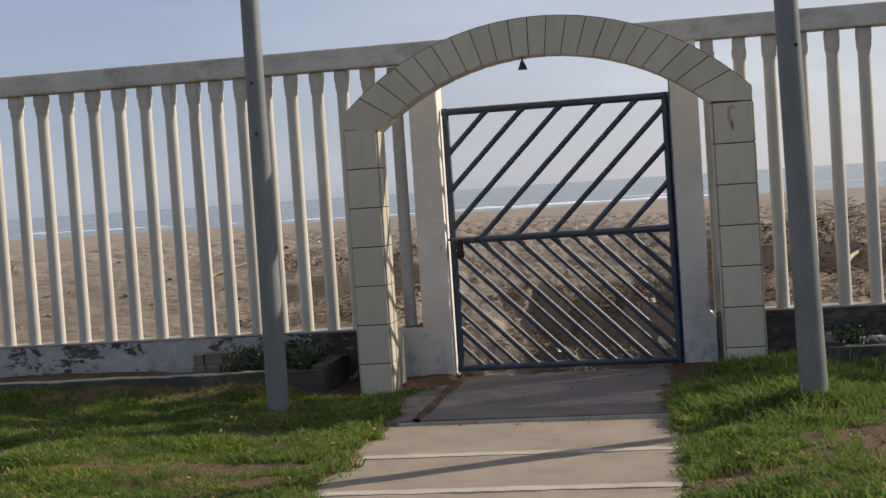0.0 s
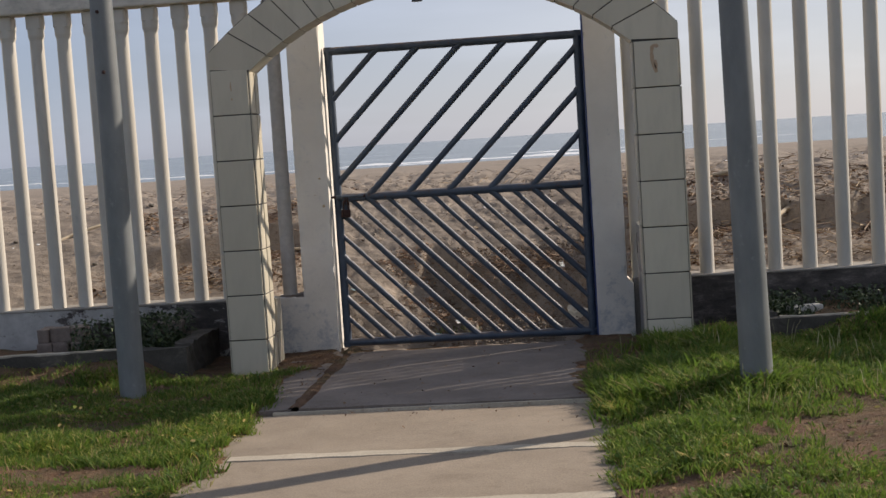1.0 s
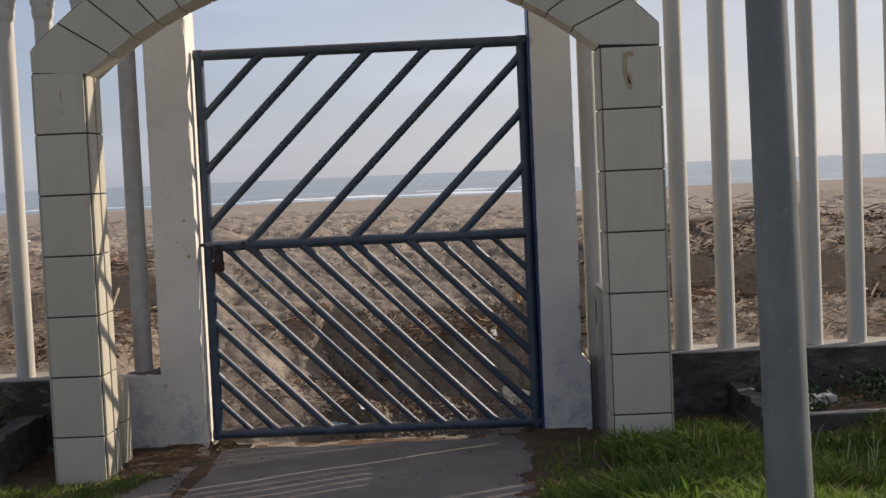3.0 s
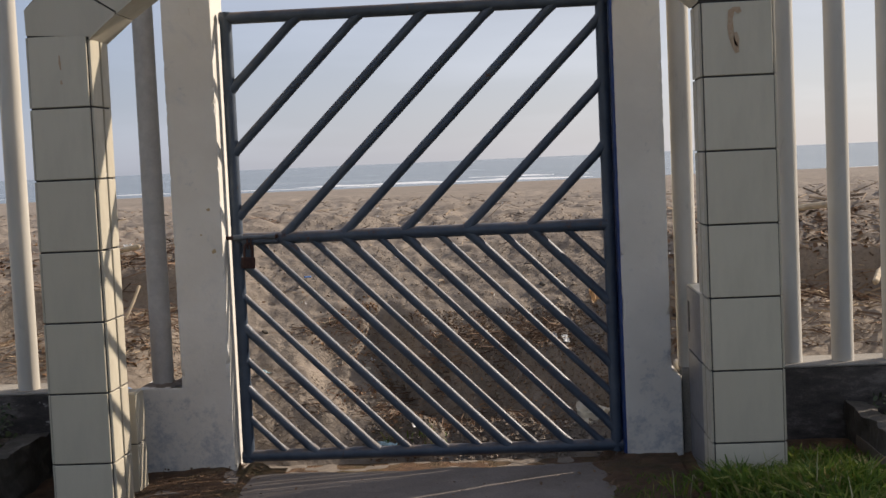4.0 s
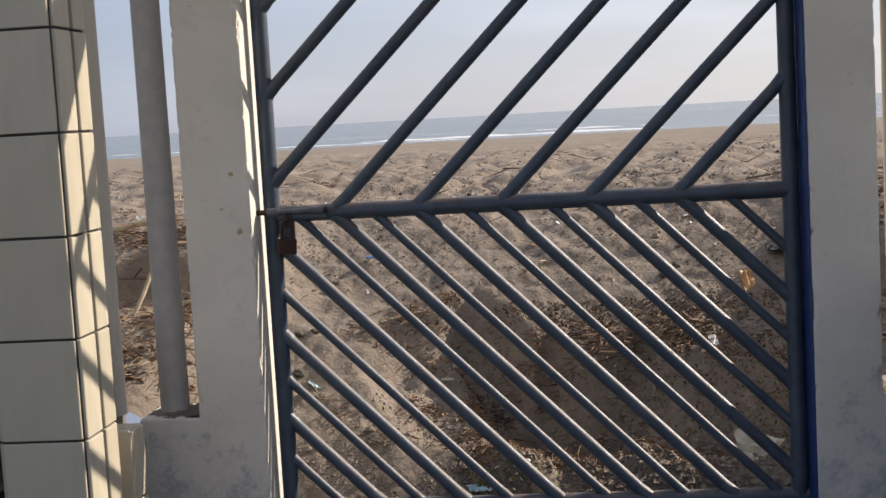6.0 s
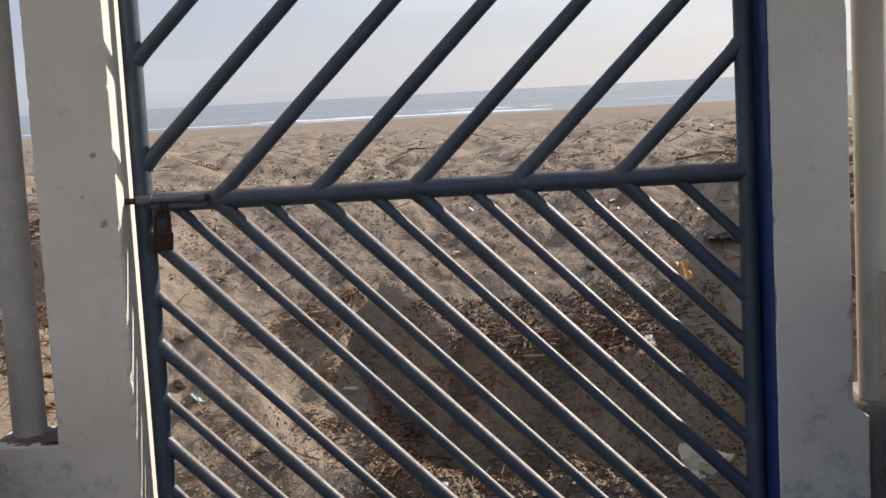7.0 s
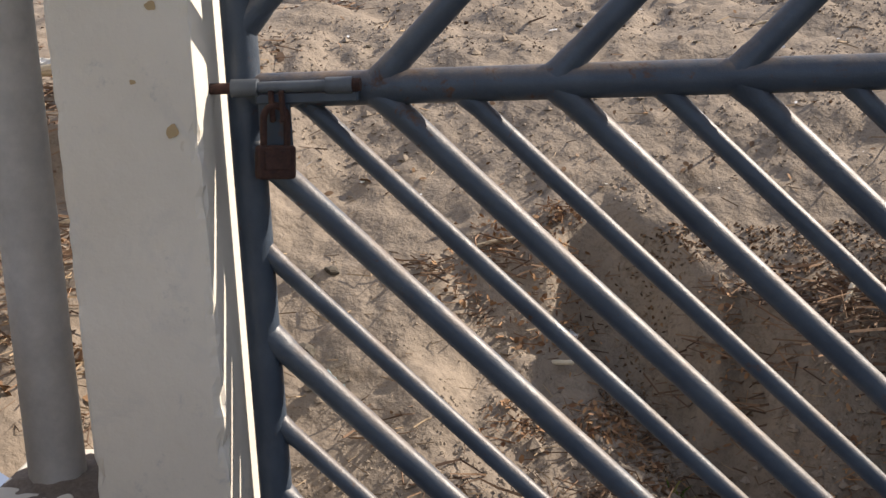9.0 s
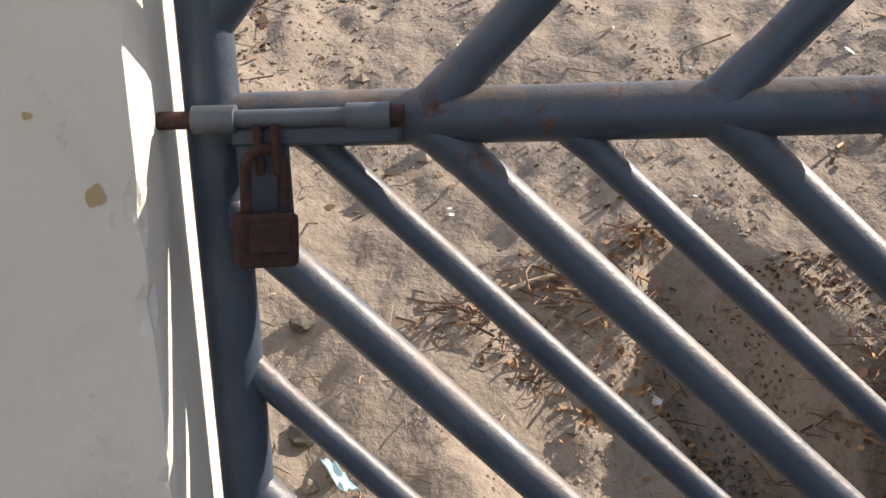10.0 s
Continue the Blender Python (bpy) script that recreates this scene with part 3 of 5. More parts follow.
pil_w, pil_e = pillar_core(*PW), pillar_core(*PE)
bm = bmesh.new()
N = 42
ring = []
springs = ((PW[0] + 0.006, PW[1] - 0.006), (PE[1] - 0.006, PE[0] + 0.006))
for k in range(N + 1):
    s = k / N
    xo = PW[0] + 0.006 + (PE[1] - PW[0] - 0.012) * s
    xi = PW[1] + 0.006 + (PE[0] - PW[1] - 0.012) * s
    xi, xo = xi - 0.012 * (1 - 2 * s), xo
    zo, zi = arch_line(xo, OUT_R, OUT_TOP) - 0.001, arch_line(xi, IN_R, IN_TOP) + 0.001
    ring.append([bm.verts.new((x - OFF.x, y - OFF.y, z)) for x, z in ((xi, zi), (xo, zo)) for y in (AY0 + 0.006, AY1 - 0.006)])
for a, b in zip(ring, ring[1:]):
    for i, j in ((0, 2), (2, 3), (3, 1), (1, 0)):
        bm.faces.new((a[i], a[j], b[j], b[i]))
for end, (xo, xi) in zip((ring[0], ring[-1]), springs):
    foot = [bm.verts.new((xo - OFF.x, y - OFF.y, ROW0 - 0.004)) for y in (AY0 + 0.006, AY1 - 0.006)]
    bm.faces.new((end[0], end[2], foot[0])), bm.faces.new((end[3], end[1], foot[1]))
    bm.faces.new((end[2], end[3], foot[1], foot[0])), bm.faces.new((end[1], end[0], foot[0], foot[1]))
bmesh.ops.recalc_face_normals(bm, faces=bm.faces)
rib = part("arch_rib", bm, GROUT, arch, "arch core with dark grout")

GAP = 0.0036
tile_cache = {}


def tile(parent, center, size, normal_axis):
    """One flat glazed tile; size is its width, height; normal_axis names the way it faces."""
    key = (round(size[0], 3), round(size[1], 3), normal_axis)
    if key not in tile_cache:
        w, h = size[0] / 2 - GAP, size[1] / 2 - GAP
        bm = bmesh.new()
        if normal_axis in "yY":
            solid(bm, (-w, -0.006, -h), (w, 0.006, h), 0.002)
        elif normal_axis in "xX":
            solid(bm, (-0.006, -w, -h), (0.006, w, h), 0.002)
        data = bpy.data.meshes.new("tile")
        bm.to_mesh(data)
        bm.free()
        data.materials.append(TILE)
        tile_cache[key] = data
    ob = new("tile", tile_cache[key])
    ob.parent = parent
    ob.location = Vector(center) - OFF
    return ob


def clad(pillar, x0, x1):
    z = ROW0
    while z > -0.05:
        lo = max(z - ROWH, -0.1)
        zc, h = (z + lo) / 2, z - lo
        tile(pillar, ((x0 + x1) / 2, AY0 + 0.003, zc), (x1 - x0 - 0.012, h), "y")
        tile(pillar, ((x0 + x1) / 2, AY1 - 0.003, zc), (x1 - x0, h), "Y")
        for x in (x0 + 0.003, x1 - 0.003):
            tile(pillar, (x, AY0 + 0.065, zc), (0.118, h), "x")
            tile(pillar, (x, AY1 - 0.05, zc), (0.096, h), "x")
        z -= ROWH


clad(pil_w, *PW)
clad(pil_e, *PE)


def voussoirs():
    n = 21
    for k in range(n):
        quad = []
        for s in (k / n, (k + 1) / n):
            e = 0.0030 * (1 if s == k / n else -1)
            xo = PW[0] + (PE[1] - PW[0]) * s + e
            xi = PW[1] + (PE[0] - PW[1]) * s + e
            quad.append((xi, arch_line(xi, IN_R, IN_TOP) + 0.006))
            quad.append((xo, arch_line(xo, OUT_R, OUT_TOP) - 0.006))
        (a, b, c, d) = quad
        for name, y0, y1 in (("tile", AY0 - 0.003, AY0 + 0.009), ("tile", AY1 - 0.009, AY1 + 0.003)):
            bm = bmesh.new()
            outline = [a, b, d, c]
            if k == 0:
                outline.insert(1, (PW[0] + 0.005, ROW0 + GAP))
            if k == n - 1:
                outline.insert(3, (PE[1] - 0.005, ROW0 + GAP))
            vs = [[bm.verts.new((p[0] - OFF.x, y - OFF.y, p[1])) for p in outline] for y in (y0, y1)]
            bm.faces.new(vs[0]), bm.faces.new(vs[1][::-1])
            for i in range(len(outline)):
                j = (i + 1) % len(outline)
                bm.faces.new((vs[0][j], vs[0][i], vs[1][i], vs[1][j]))
            bmesh.ops.recalc_face_normals(bm, faces=bm.faces)
            part(name, bm, TILE, rib)
        # soffit tile
        bm = bmesh.new()
        lo = [bm.verts.new((p[0] - OFF.x, y - OFF.y, p[1] - 0.010)) for p in (a, c) for y in (AY0 - 0.002, AY1 + 0.002)]
        hi = [bm.verts.new((p[0] - OFF.x, y - OFF.y, p[1] + 0.002)) for p in (a, c) for y in (AY0 - 0.002, AY1 + 0.002)]
        for q in ((0, 1, 3, 2),):
            bm.faces.new([lo[i] for i in q]), bm.faces.new([hi[i] for i in q][::-1])
        for i, j in ((0, 1), (1, 3), (3, 2), (2, 0)):
            bm.faces.new((lo[j], lo[i], hi[i], hi[j]))
        bmesh.ops.recalc_face_normals(bm, faces=bm.faces)
        part("tile", bm, TILE, rib)


voussoirs()

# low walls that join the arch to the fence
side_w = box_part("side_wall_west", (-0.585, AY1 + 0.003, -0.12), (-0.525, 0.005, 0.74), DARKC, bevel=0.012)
tagged(side_w, "low grey-brown concrete side wall behind the arch", "wall", kind="structure")
pier = box_part("low_pier", (-0.495, -0.444, -0.12), (-0.360, -0.335, 0.424), GROUT, bevel=0.004)
tagged(pier, "short tiled pier between arch and gate post", "pier", kind="structure")
for z0, z1 in ((0.2185, 0.428), (-0.12, 0.2125)):
    box_part("tile", (-0.361, -0.443, z0), (-0.352, -0.337, z1), TILE, pier, bevel=0.002)
    box_part("tile", (-0.493, -0.452, z0), (-0.355, -0.442, z1), TILE, pier, bevel=0.002)
box_part("tile", (-0.493, -0.442, 0.422), (-0.362, -0.338, 0.432), TILE, pier, bevel=0.002)
# grey stand-in for the cream tile: the west face's shade is in its colour
SHADETILE = mat_plain("shaded_grey_tile", (0.165, 0.160, 0.165), 0.45, 0.22)
side_e = box_part("side_wall_east", (1.972, AY1 + 0.004, -0.12), (2.235, -0.146, 0.757), GROUT, bevel=0.004)
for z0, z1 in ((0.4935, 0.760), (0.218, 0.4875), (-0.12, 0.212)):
    box_part("tile", (1.964, AY1 + 0.006, z0), (1.973, -0.148, z1), SHADETILE, side_e, bevel=0.002)
    box_part("tile", (1.976, -0.147, z0), (2.233, -0.140, z1), TILE, side_e, bevel=0.002)
box_part("tile", (1.968, AY1 + 0.006, 0.756), (2.233, -0.149, 0.767), TILE, side_e, bevel=0.002)
box_part("slot", (1.9615, -0.232, 0.57), (1.9655, -0.196, 0.70), GROUT, side_e, "dark recessed slot", 0.001)
tagged(side_e, "low tiled side wall with a dark slot", "wall", kind="structure")


# ---- gate ----
GX0, GX1, GZ0, GZM, GZ1 = 0.015, 1.656, 0.054, 1.027, 2.0
gate = base("steel_gate", (GX0, 0, 0), "blue-grey painted tubular steel gate with diagonal bars, closed", "gate")


def pipe(name, a, b, r, label=""):
    bm = bmesh.new()
    rod(bm, Vector(a) - Vector((GX0, 0, 0)), Vector(b) - Vector((GX0, 0, 0)), r, None, 20)
    return part(name, bm, STEEL, gate, label, True)


def weld(a, b, r):
    """A lumpy bead where a bar runs into the frame."""
    d = (b - a).normalized()
    bm = bmesh.new()
    rod(bm, a - Vector((GX0, 0, 0)), a + d * (0.062 + 0.014 * noise.noise(a * 31)) - Vector((GX0, 0, 0)), r * 1.24, r * 0.985, 20, False)
    bmesh.ops.subdivide_edges(bm, edges=[e for e in bm.edges if abs((e.verts[0].co - e.verts[1].co).normalized().dot(d)) > 0.8], cuts=4)
    for v in bm.verts:
        q = v.co + Vector((GX0, 0, 0))
        axis = a + d * (q - a).dot(d)
        v.co += (q - axis).normalized() * 0.0022 * (noise.noise(q * 75) + 0.6 * noise.noise(q * 190))
    return part("weld", bm, STEEL, gate, smooth=True)


R = 0.0268
pipe("stile", (GX0, 0, GZ0 - R), (GX0, 0, GZ1 + R), R)
pipe("stile", (GX1, 0, GZ0 - R), (GX1, 0, GZ1 + R), R)
pipe("top_rail", (GX0 - R, 0, GZ1), (GX1 + R, 0, GZ1), R)
pipe("middle_rail", (GX0, 0, GZM), (GX1, 0, GZM), R)
pipe("bottom_rail", (GX0 - R, 0, GZ0), (GX1 + R, 0, GZ0), R)
UP_AT = (-0.60, -0.324, -0.041, 0.252, 0.520, 0.787, 1.063, 1.340)
THICK_AT = (-0.610, -0.334, -0.032, 0.248, 0.520, 0.786, 1.066, 1.343)
THIN_AT = (-0.74, -0.477, -0.190, 0.124, 0.373, 0.667, 0.934, 1.206, 1.491)


def clipped(x, z, slope, lo, hi):
    """Ends of a slanted bar through (x, z) inside the frame."""
    ends = []
    for px in (GX0, GX1):
        pz = z + (px - x) * slope
        if lo <= pz <= hi:
            ends.append((px, 0, pz))
    for pz in (lo, hi):
        px = x + (pz - z) / slope
        if GX0 < px < GX1:
            ends.append((px, 0, pz))
    return ends if len(ends) == 2 and (Vector(ends[0]) - Vector(ends[1])).length > 0.12 else None


for name, places, z, slope, lo, hi, r in (("upper_bar", UP_AT, 1.063, 1.0, GZM, GZ1, 0.0205), ("lower_bar", THICK_AT, 0.993, -1.0, GZ0, GZM, 0.0205),
                                          ("thin_bar", THIN_AT, 0.993, -1.0, GZ0, GZM, 0.0150)):
    for x in places:
        ends = clipped(x, z, slope, lo, hi)
        if ends:
            pipe(name, *ends, r)
            for a, b in (ends, ends[::-1]):
                weld(Vector(a), Vector(b), r)

# ---- poles ----


def lamp_pole(x, y, r0, r1, tilt, label):
    p = base("lamp_pole", (x, y, 0), label, "pole", "lamp poles")
    bm = bmesh.new()
    k = (r0 - r1) / 2.7
    p.rotation_euler = (0, radians(tilt), 0)
    rod(bm, (0, 0, -0.15), (0, 0, 5.2), r0 + 0.15 * k, max(0.03, r0 - 5.2 * k * 0.8), 32)
    part("shaft", bm, POLE, p, smooth=True)
    return p


lamp_pole(-0.965, -1.58, 0.0735, 0.0555, 0.0, "tapered grey steel lamp pole in the grass")
lamp_pole(2.392, -2.42, 0.079, 0.058, -1.0, "tapered grey steel lamp pole in tall grass")

for at in ((-0.005, -0.0655, 2.19), (0.004, -0.068, 1.86)):
    bm = bmesh.new()
    rod(bm, (at[0], at[1] + 0.006, at[2]), (at[0], at[1] - 0.004, at[2]), 0.011, 0.009, 10)
    part("bolt_head", bm, RUST, bpy.data.objects["lamp_pole"], "small dark bolt head")
    bm = bmesh.new()
    rod(bm, (at[0] + 0.03, at[1] + 0.006, at[2] + 0.22), (at[0] + 0.03, at[1] - 0.004, at[2] + 0.22), 0.011, 0.009, 10)
    part("bolt_head", bm, RUST, bpy.data.objects["lamp_pole.001"])


# ---- planters along the fence ----
def rough_block(bm, lo, hi, step, amp):
    """A cast block with broken, uneven faces."""
    r = solid(bm, lo, hi)
    for k in range(3):
        cuts = int(min(260, (hi[k] - lo[k]) / step))
        edges = [e for e in bm.edges if abs((e.verts[0].co - e.verts[1].co).normalized()[k]) > 0.9]
        if cuts > 0:
            bmesh.ops.subdivide_edges(bm, edges=edges, cuts=cuts, use_grid_fill=True)
    for v in bm.verts:
        q = v.co + Vector((lo[0] * 3, 0, 0))
        v.co += (noise.noise_vector(q * 3.5) * 1.0 + noise.noise_vector(q * 14) * 0.6) * amp


def planter(name, x0, x1, inner_x, label):
    """A raised bed: front kerb, one end kerb and earth."""
    p = base(name, ((x0 + x1) / 2, -0.6, 0), label, "planter")
    cx = (x0 + x1) / 2
    bm = bmesh.new()
    rough_block(bm, (x0 - cx, -0.33, -0.15), (x1 - cx, -0.23, 0.205), 0.05, 0.014)
    part("front_kerb", bm, BLOCKC, p)
    e0, e1 = (x1 - 0.10, x1) if inner_x > cx else (x0, x0 + 0.10)
    bm = bmesh.new()
    rough_block(bm, (e0 - cx, -0.245, -0.15), (e1 - cx, 0.449, 0.232), 0.035, 0.024)
    part("end_kerb", bm, BLOCKC, p)
    # added pale strip: sunlight on the kerb's top edge, put into the colour
    bm = bmesh.new()
    c0, c1 = (x0, x1 - 0.42) if inner_x > cx else (x0 + 0.12, x0 + 0.95)
    rough_block(bm, (c0 - cx, -0.318, 0.188), (c1 - cx, -0.268, 0.214), 0.04, 0.010)
    part("kerb_cap", bm, BAND, p, "pale strip standing in for the kerb's sunlit top edge")
    bm = bmesh.new()
    solid(bm, (x0 - cx, -0.229, -0.1), (x1 - cx - (0.1 if inner_x > cx else 0.0), 0.449, 0.13))
    part("earth", bm, DUSTY, p, "dry grey-brown earth")
    return p


planter("planter", -11.0, -0.83, -0.83, "low raised bed of mossy concrete beside the wall")
planter("planter", 2.62, 11.0, 2.62, "low raised bed of mossy concrete with a pale edge")


def loose_brick(x, y, z, turn, size, label):
    bm = bmesh.new()
    w, d, h = size
    solid(bm, (-w / 2, -d / 2, 0), (w / 2, d / 2, h), 0.008, 2)
    bmesh.ops.subdivide_edges(bm, edges=[e for e in bm.edges if e.calc_length() > 0.05], cuts=3, use_grid_fill=True)
    for v in bm.verts:
        v.co += noise.noise_vector((v.co + Vector((x * 7, y, z))) * 28) * 0.004
    ob = part("brick", bm, BRICK)
    ob.matrix_basis = pose(x, y, z, 0, 0, turn)
    return tagged(ob, label, "brick", "loose bricks")


for x, y, z, turn, size in ((-1.89, -0.42, 0.128, 3, (0.10, 0.20, 0.094)), (-1.775, -0.42, 0.128, -2, (0.10, 0.20, 0.094)), (-1.665, -0.42, 0.128, 4, (0.10, 0.20, 0.094)),
                            (-1.90, -0.42, 0.222, 2, (0.075, 0.16, 0.09)), (-1.785, -0.43, 0.222, -1, (0.145, 0.10, 0.094)), (-1.67, -0.42, 0.222, 3, (0.075, 0.16, 0.094)),
                            (-1.16, -0.42, 0.128, 6, (0.20, 0.10, 0.094)), (-1.05, -0.30, 0.128, -5, (0.20, 0.10, 0.094)), (-1.10, -0.36, 0.222, 4, (0.20, 0.12, 0.085))):
    loose_brick(x, y, z, turn, size, "old reddish-grey brick stacked in the planter")
loose_brick(2.95, -0.50, 0.128, 15, (0.20, 0.10, 0.09), "pale brick lying in the planter").data.materials[0] = BEAM


# ---- grass ----
def blades(name, pts, lengths, seed, label, lean=0.5, thin=1.0, mat=None, away=None):
    """Bent blades at the points, each of five corners; ONE object."""
    rng = np.random.default_rng(seed)
    n = len(pts)
    a = rng.uniform(0, 2 * math.pi, n)
    w = lengths * rng.uniform(0.022, 0.050, n) + 0.0009
    side = np.stack([np.cos(a), np.sin(a), np.zeros(n)], 1) * w[:, None] * thin
    b = rng.uniform(0, 2 * math.pi, n) if away is None else away + rng.normal(0, 0.5, n)
    out = np.stack([np.cos(b), np.sin(b), np.zeros(n)], 1) * (lengths * rng.uniform(0.1, 1.3, n) * lean)[:, None]
    up = np.zeros((n, 3))
    up[:, 2] = lengths
    v = np.stack([pts - side, pts + side, pts + out * 0.45 + up * 0.6 + side * 0.8, pts + out * 0.45 + up * 0.6 - side * 0.8, pts + out + up * rng.uniform(0.55, 1.0, n)[:, None]], 1).reshape(-1, 3)
    k = np.arange(n)[:, None] * 5
    quads, tris = (k + np.array([0, 1, 2, 3])).tolist(), (k + np.array([3, 2, 4])).tolist()
    data = bpy.data.meshes.new(name)
    data.from_pydata(v.tolist(), [], quads + tris)
    data.materials.append(mat or GRASS)
    ob = new(name, data)
    return tagged(ob, label, "grass", kind="stuff")


def flakes(name, pts, sizes, seed, mat, label, category, tip=0.5):
    """Small six-cornered leaves lying or standing at the points; ONE object."""
    rng = np.random.default_rng(seed)
    n = len(pts)
    a, t, u = rng.uniform(0, 2 * math.pi, n), rng.normal(0, tip, n), rng.normal(0, tip, n)
    ex = np.stack([np.cos(a) * np.cos(t), np.sin(a) * np.cos(t), np.sin(t)], 1)
    ey = np.stack([-np.sin(a) * np.cos(u), np.cos(a) * np.cos(u), np.sin(u)], 1)
    shape = np.array([(-1.0, 0.0), (-0.4, 0.5), (0.45, 0.55), (1.0, 0.05), (0.45, -0.5), (-0.4, -0.55)])
    v = pts[:, None] + sizes[:, None, None] * (shape[None, :, :1] * ex[:, None] + shape[None, :, 1:] * ey[:, None])
    v[:, :, 2] += 0.15 * sizes[:, None] * np.abs(shape[None, :, 1])
    data = bpy.data.meshes.new(name)
    data.from_pydata(v.reshape(-1, 3).tolist(), [], (np.arange(n)[:, None] * 6 + np.arange(6)).tolist())
    data.materials.append(mat)
    return tagged(new(name, data), label, category, kind="stuff")


STALK = mat_island("pale_grass_stalk", (0.30, 0.30, 0.14), (0.50, 0.44, 0.26))
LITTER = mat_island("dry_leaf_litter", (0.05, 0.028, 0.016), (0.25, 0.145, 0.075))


def scatter(n, x0, x1, y0, y1, seed, keep):
    rng = np.random.default_rng(seed)
    x, y = rng.uniform(x0, x1, n), rng.uniform(y0, y1, n)
    ok = rng.uniform(0, 1, n) < keep(x, y)
    return x[ok], y[ok]


def lawn_keep(x, y):
    """How thick the grass stands: full, but for bare and trodden patches."""
    k = 0.30 + 0.70 * smooth(-0.20, 0.10, lattice(x * 1.6, y * 2.6, 41) + 0.7 * lattice(x * 5.3, y * 7.1, 42) + 0.12)
    bare = np.exp(-(((x - 2.85) / 0.55) ** 2 + ((y + 3.45) / 0.36) ** 2)) + np.exp(-(((x + 0.65) / 0.5) ** 2 + ((y + 3.32) / 0.10) ** 2)) + np.exp(-(((x + 0.49) / 0.14) ** 2 + ((y + 3.68) / 0.13) ** 2)) + 0.8 * np.exp(-(((x + 2.2) / 0.8) ** 2 + ((y + 3.45) / 0.1) ** 2))
    bare = bare + np.exp(-(((x - 1.95) / 0.3) ** 2 + ((y + 4.0) / 0.14) ** 2))
    worn = 1 - 0.75 * smooth(-1.05, -0.55, y) * (x < 0)
    edge = np.where(x < 0.8, smooth(0.05, -0.05, x - west_edge(y, x)), smooth(-0.05, 0.05, x - east_edge(y, x)))
    edge = edge * (1 - 0.92 * smooth(-1.75, -1.25, y) * smooth(2.08, 1.90, x + 0.2 * lattice(x * 6, y * 6, 54)) * (x > 1)) * (1 - 0.9 * smooth(-0.62, -0.45, y) * (x > 1.6) * (x < 2.62))
    bank = 1 - 0.72 * smooth(-1.25, -1.0, y) * np.maximum(smooth(-0.85, -1.1, x), 0.6 * smooth(2.7, 3.0, x))
    free = 1 - ((x < -0.83) | (x > 2.62)) * (y > -0.94)
    free = free * (1 - ((x < -0.33) & (x > -0.60) & (y > -0.84)))
    bare = np.clip(bare * (2.5 + 2.6 * lattice(x * 4.5, y * 6.0, 49) + 1.6 * lattice(x * 11, y * 13, 50)), 0, 1)
    wide = 0.9 * lattice(x * 1.1, y * 1.1, 55)
    rim = smooth(-5.2, -4.1, x + wide) * smooth(5.8, 4.7, x + wide) * smooth(-5.0, -4.4, y + 0.5 * wide)
    return np.clip(k * (1 - bare) * worn * bank, 0.05, 1) * edge * free * (0.06 + 0.94 * rim)


def lay_grass(name, n, x0, x1, y0, y1, seed, low, high, label, tall=None):
    x, y = scatter(n // 9, x0, x1, y0, y1, seed, lawn_keep)
    rng = np.random.default_rng(seed + 1)
    x, y = np.repeat(x, 9), np.repeat(y, 9)
    turn, far = rng.uniform(0, 2 * math.pi, len(x)), 0.022 * np.sqrt(rng.uniform(0, 1, len(x)))
    x, y = x + far * np.cos(turn), y + far * np.sin(turn)
    size = rng.uniform(low, high, len(x)) * (0.55 + 1.3 * np.clip(lattice(x * 2.1, y * 2.1, 45) + 0.6 * lattice(x * 7, y * 7, 51) + 0.45, 0, 1.2))
    if tall is not None:
        size = size * tall(x, y)
    pts = np.stack([x, y, lawn_height(x, y) - 0.005], 1)
    return blades(name, pts, size, seed + 2, label, 1.0, 1.0, None, turn)


lay_grass("lawn_grass", 290000, -5.2, -0.02, -5.0, -0.86, 61, 0.020, 0.054, "short green lawn grass with trodden patches",
          lambda x, y: 1.0 - 0.25 * smooth(-1.2, -0.9, y) - 0.55 * np.exp(-(((x + 1.0) / 0.3) ** 2 + ((y + 1.5) / 0.28) ** 2)))
lay_grass("lawn_grass", 300000, 1.60, 5.8, -5.0, -0.45, 64, 0.024, 0.066, "lush green grass beside the walkway",
          lambda x, y: 1.0 + 0.75 * np.exp(-(((x - 2.2) / 0.55) ** 2 + ((y + 2.1) / 0.8) ** 2)) + 1.1 * np.exp(-(((x - 2.15) / 0.35) ** 2 + ((y + 1.0) / 0.3) ** 2)) - 0.3 * smooth(-3.0, -3.4, y) - 0.35 * smooth(-1.2, -0.9, y))


tx, ty = scatter(110, 1.75, 3.2, -3.0, -0.9, 77, lambda x, y: smooth(-0.1, 0.3, lattice(x * 2, y * 2, 52) + 0.1))
blades("grass_stalks", np.stack([tx, ty, lawn_height(tx, ty)], 1), np.random.default_rng(78).uniform(0.10, 0.20, len(tx)), 79, "tall pale seeding grass stalks", 0.35, 0.35, STALK)


def far_keep(x, y):
    return smooth(-0.25, 0.1, lattice(x * 0.8, y * 0.8, 46) + 0.1) * (1 - ((x > -0.2) & (x < 1.8)))


def beyond(x, y):
    return far_keep(x, y) * (1 - (x > -4.4) * (x < 5.0) * (y > -4.6))


fx, fy = scatter(420000, -11, 11, -13, -1.0, 67, beyond)
blades("lawn_grass", np.stack([fx, fy, lawn_height(fx, fy)], 1), np.random.default_rng(68).uniform(0.04, 0.08, len(fx)), 69, "green lawn grass beside the walkway", 0.9, 2.6)

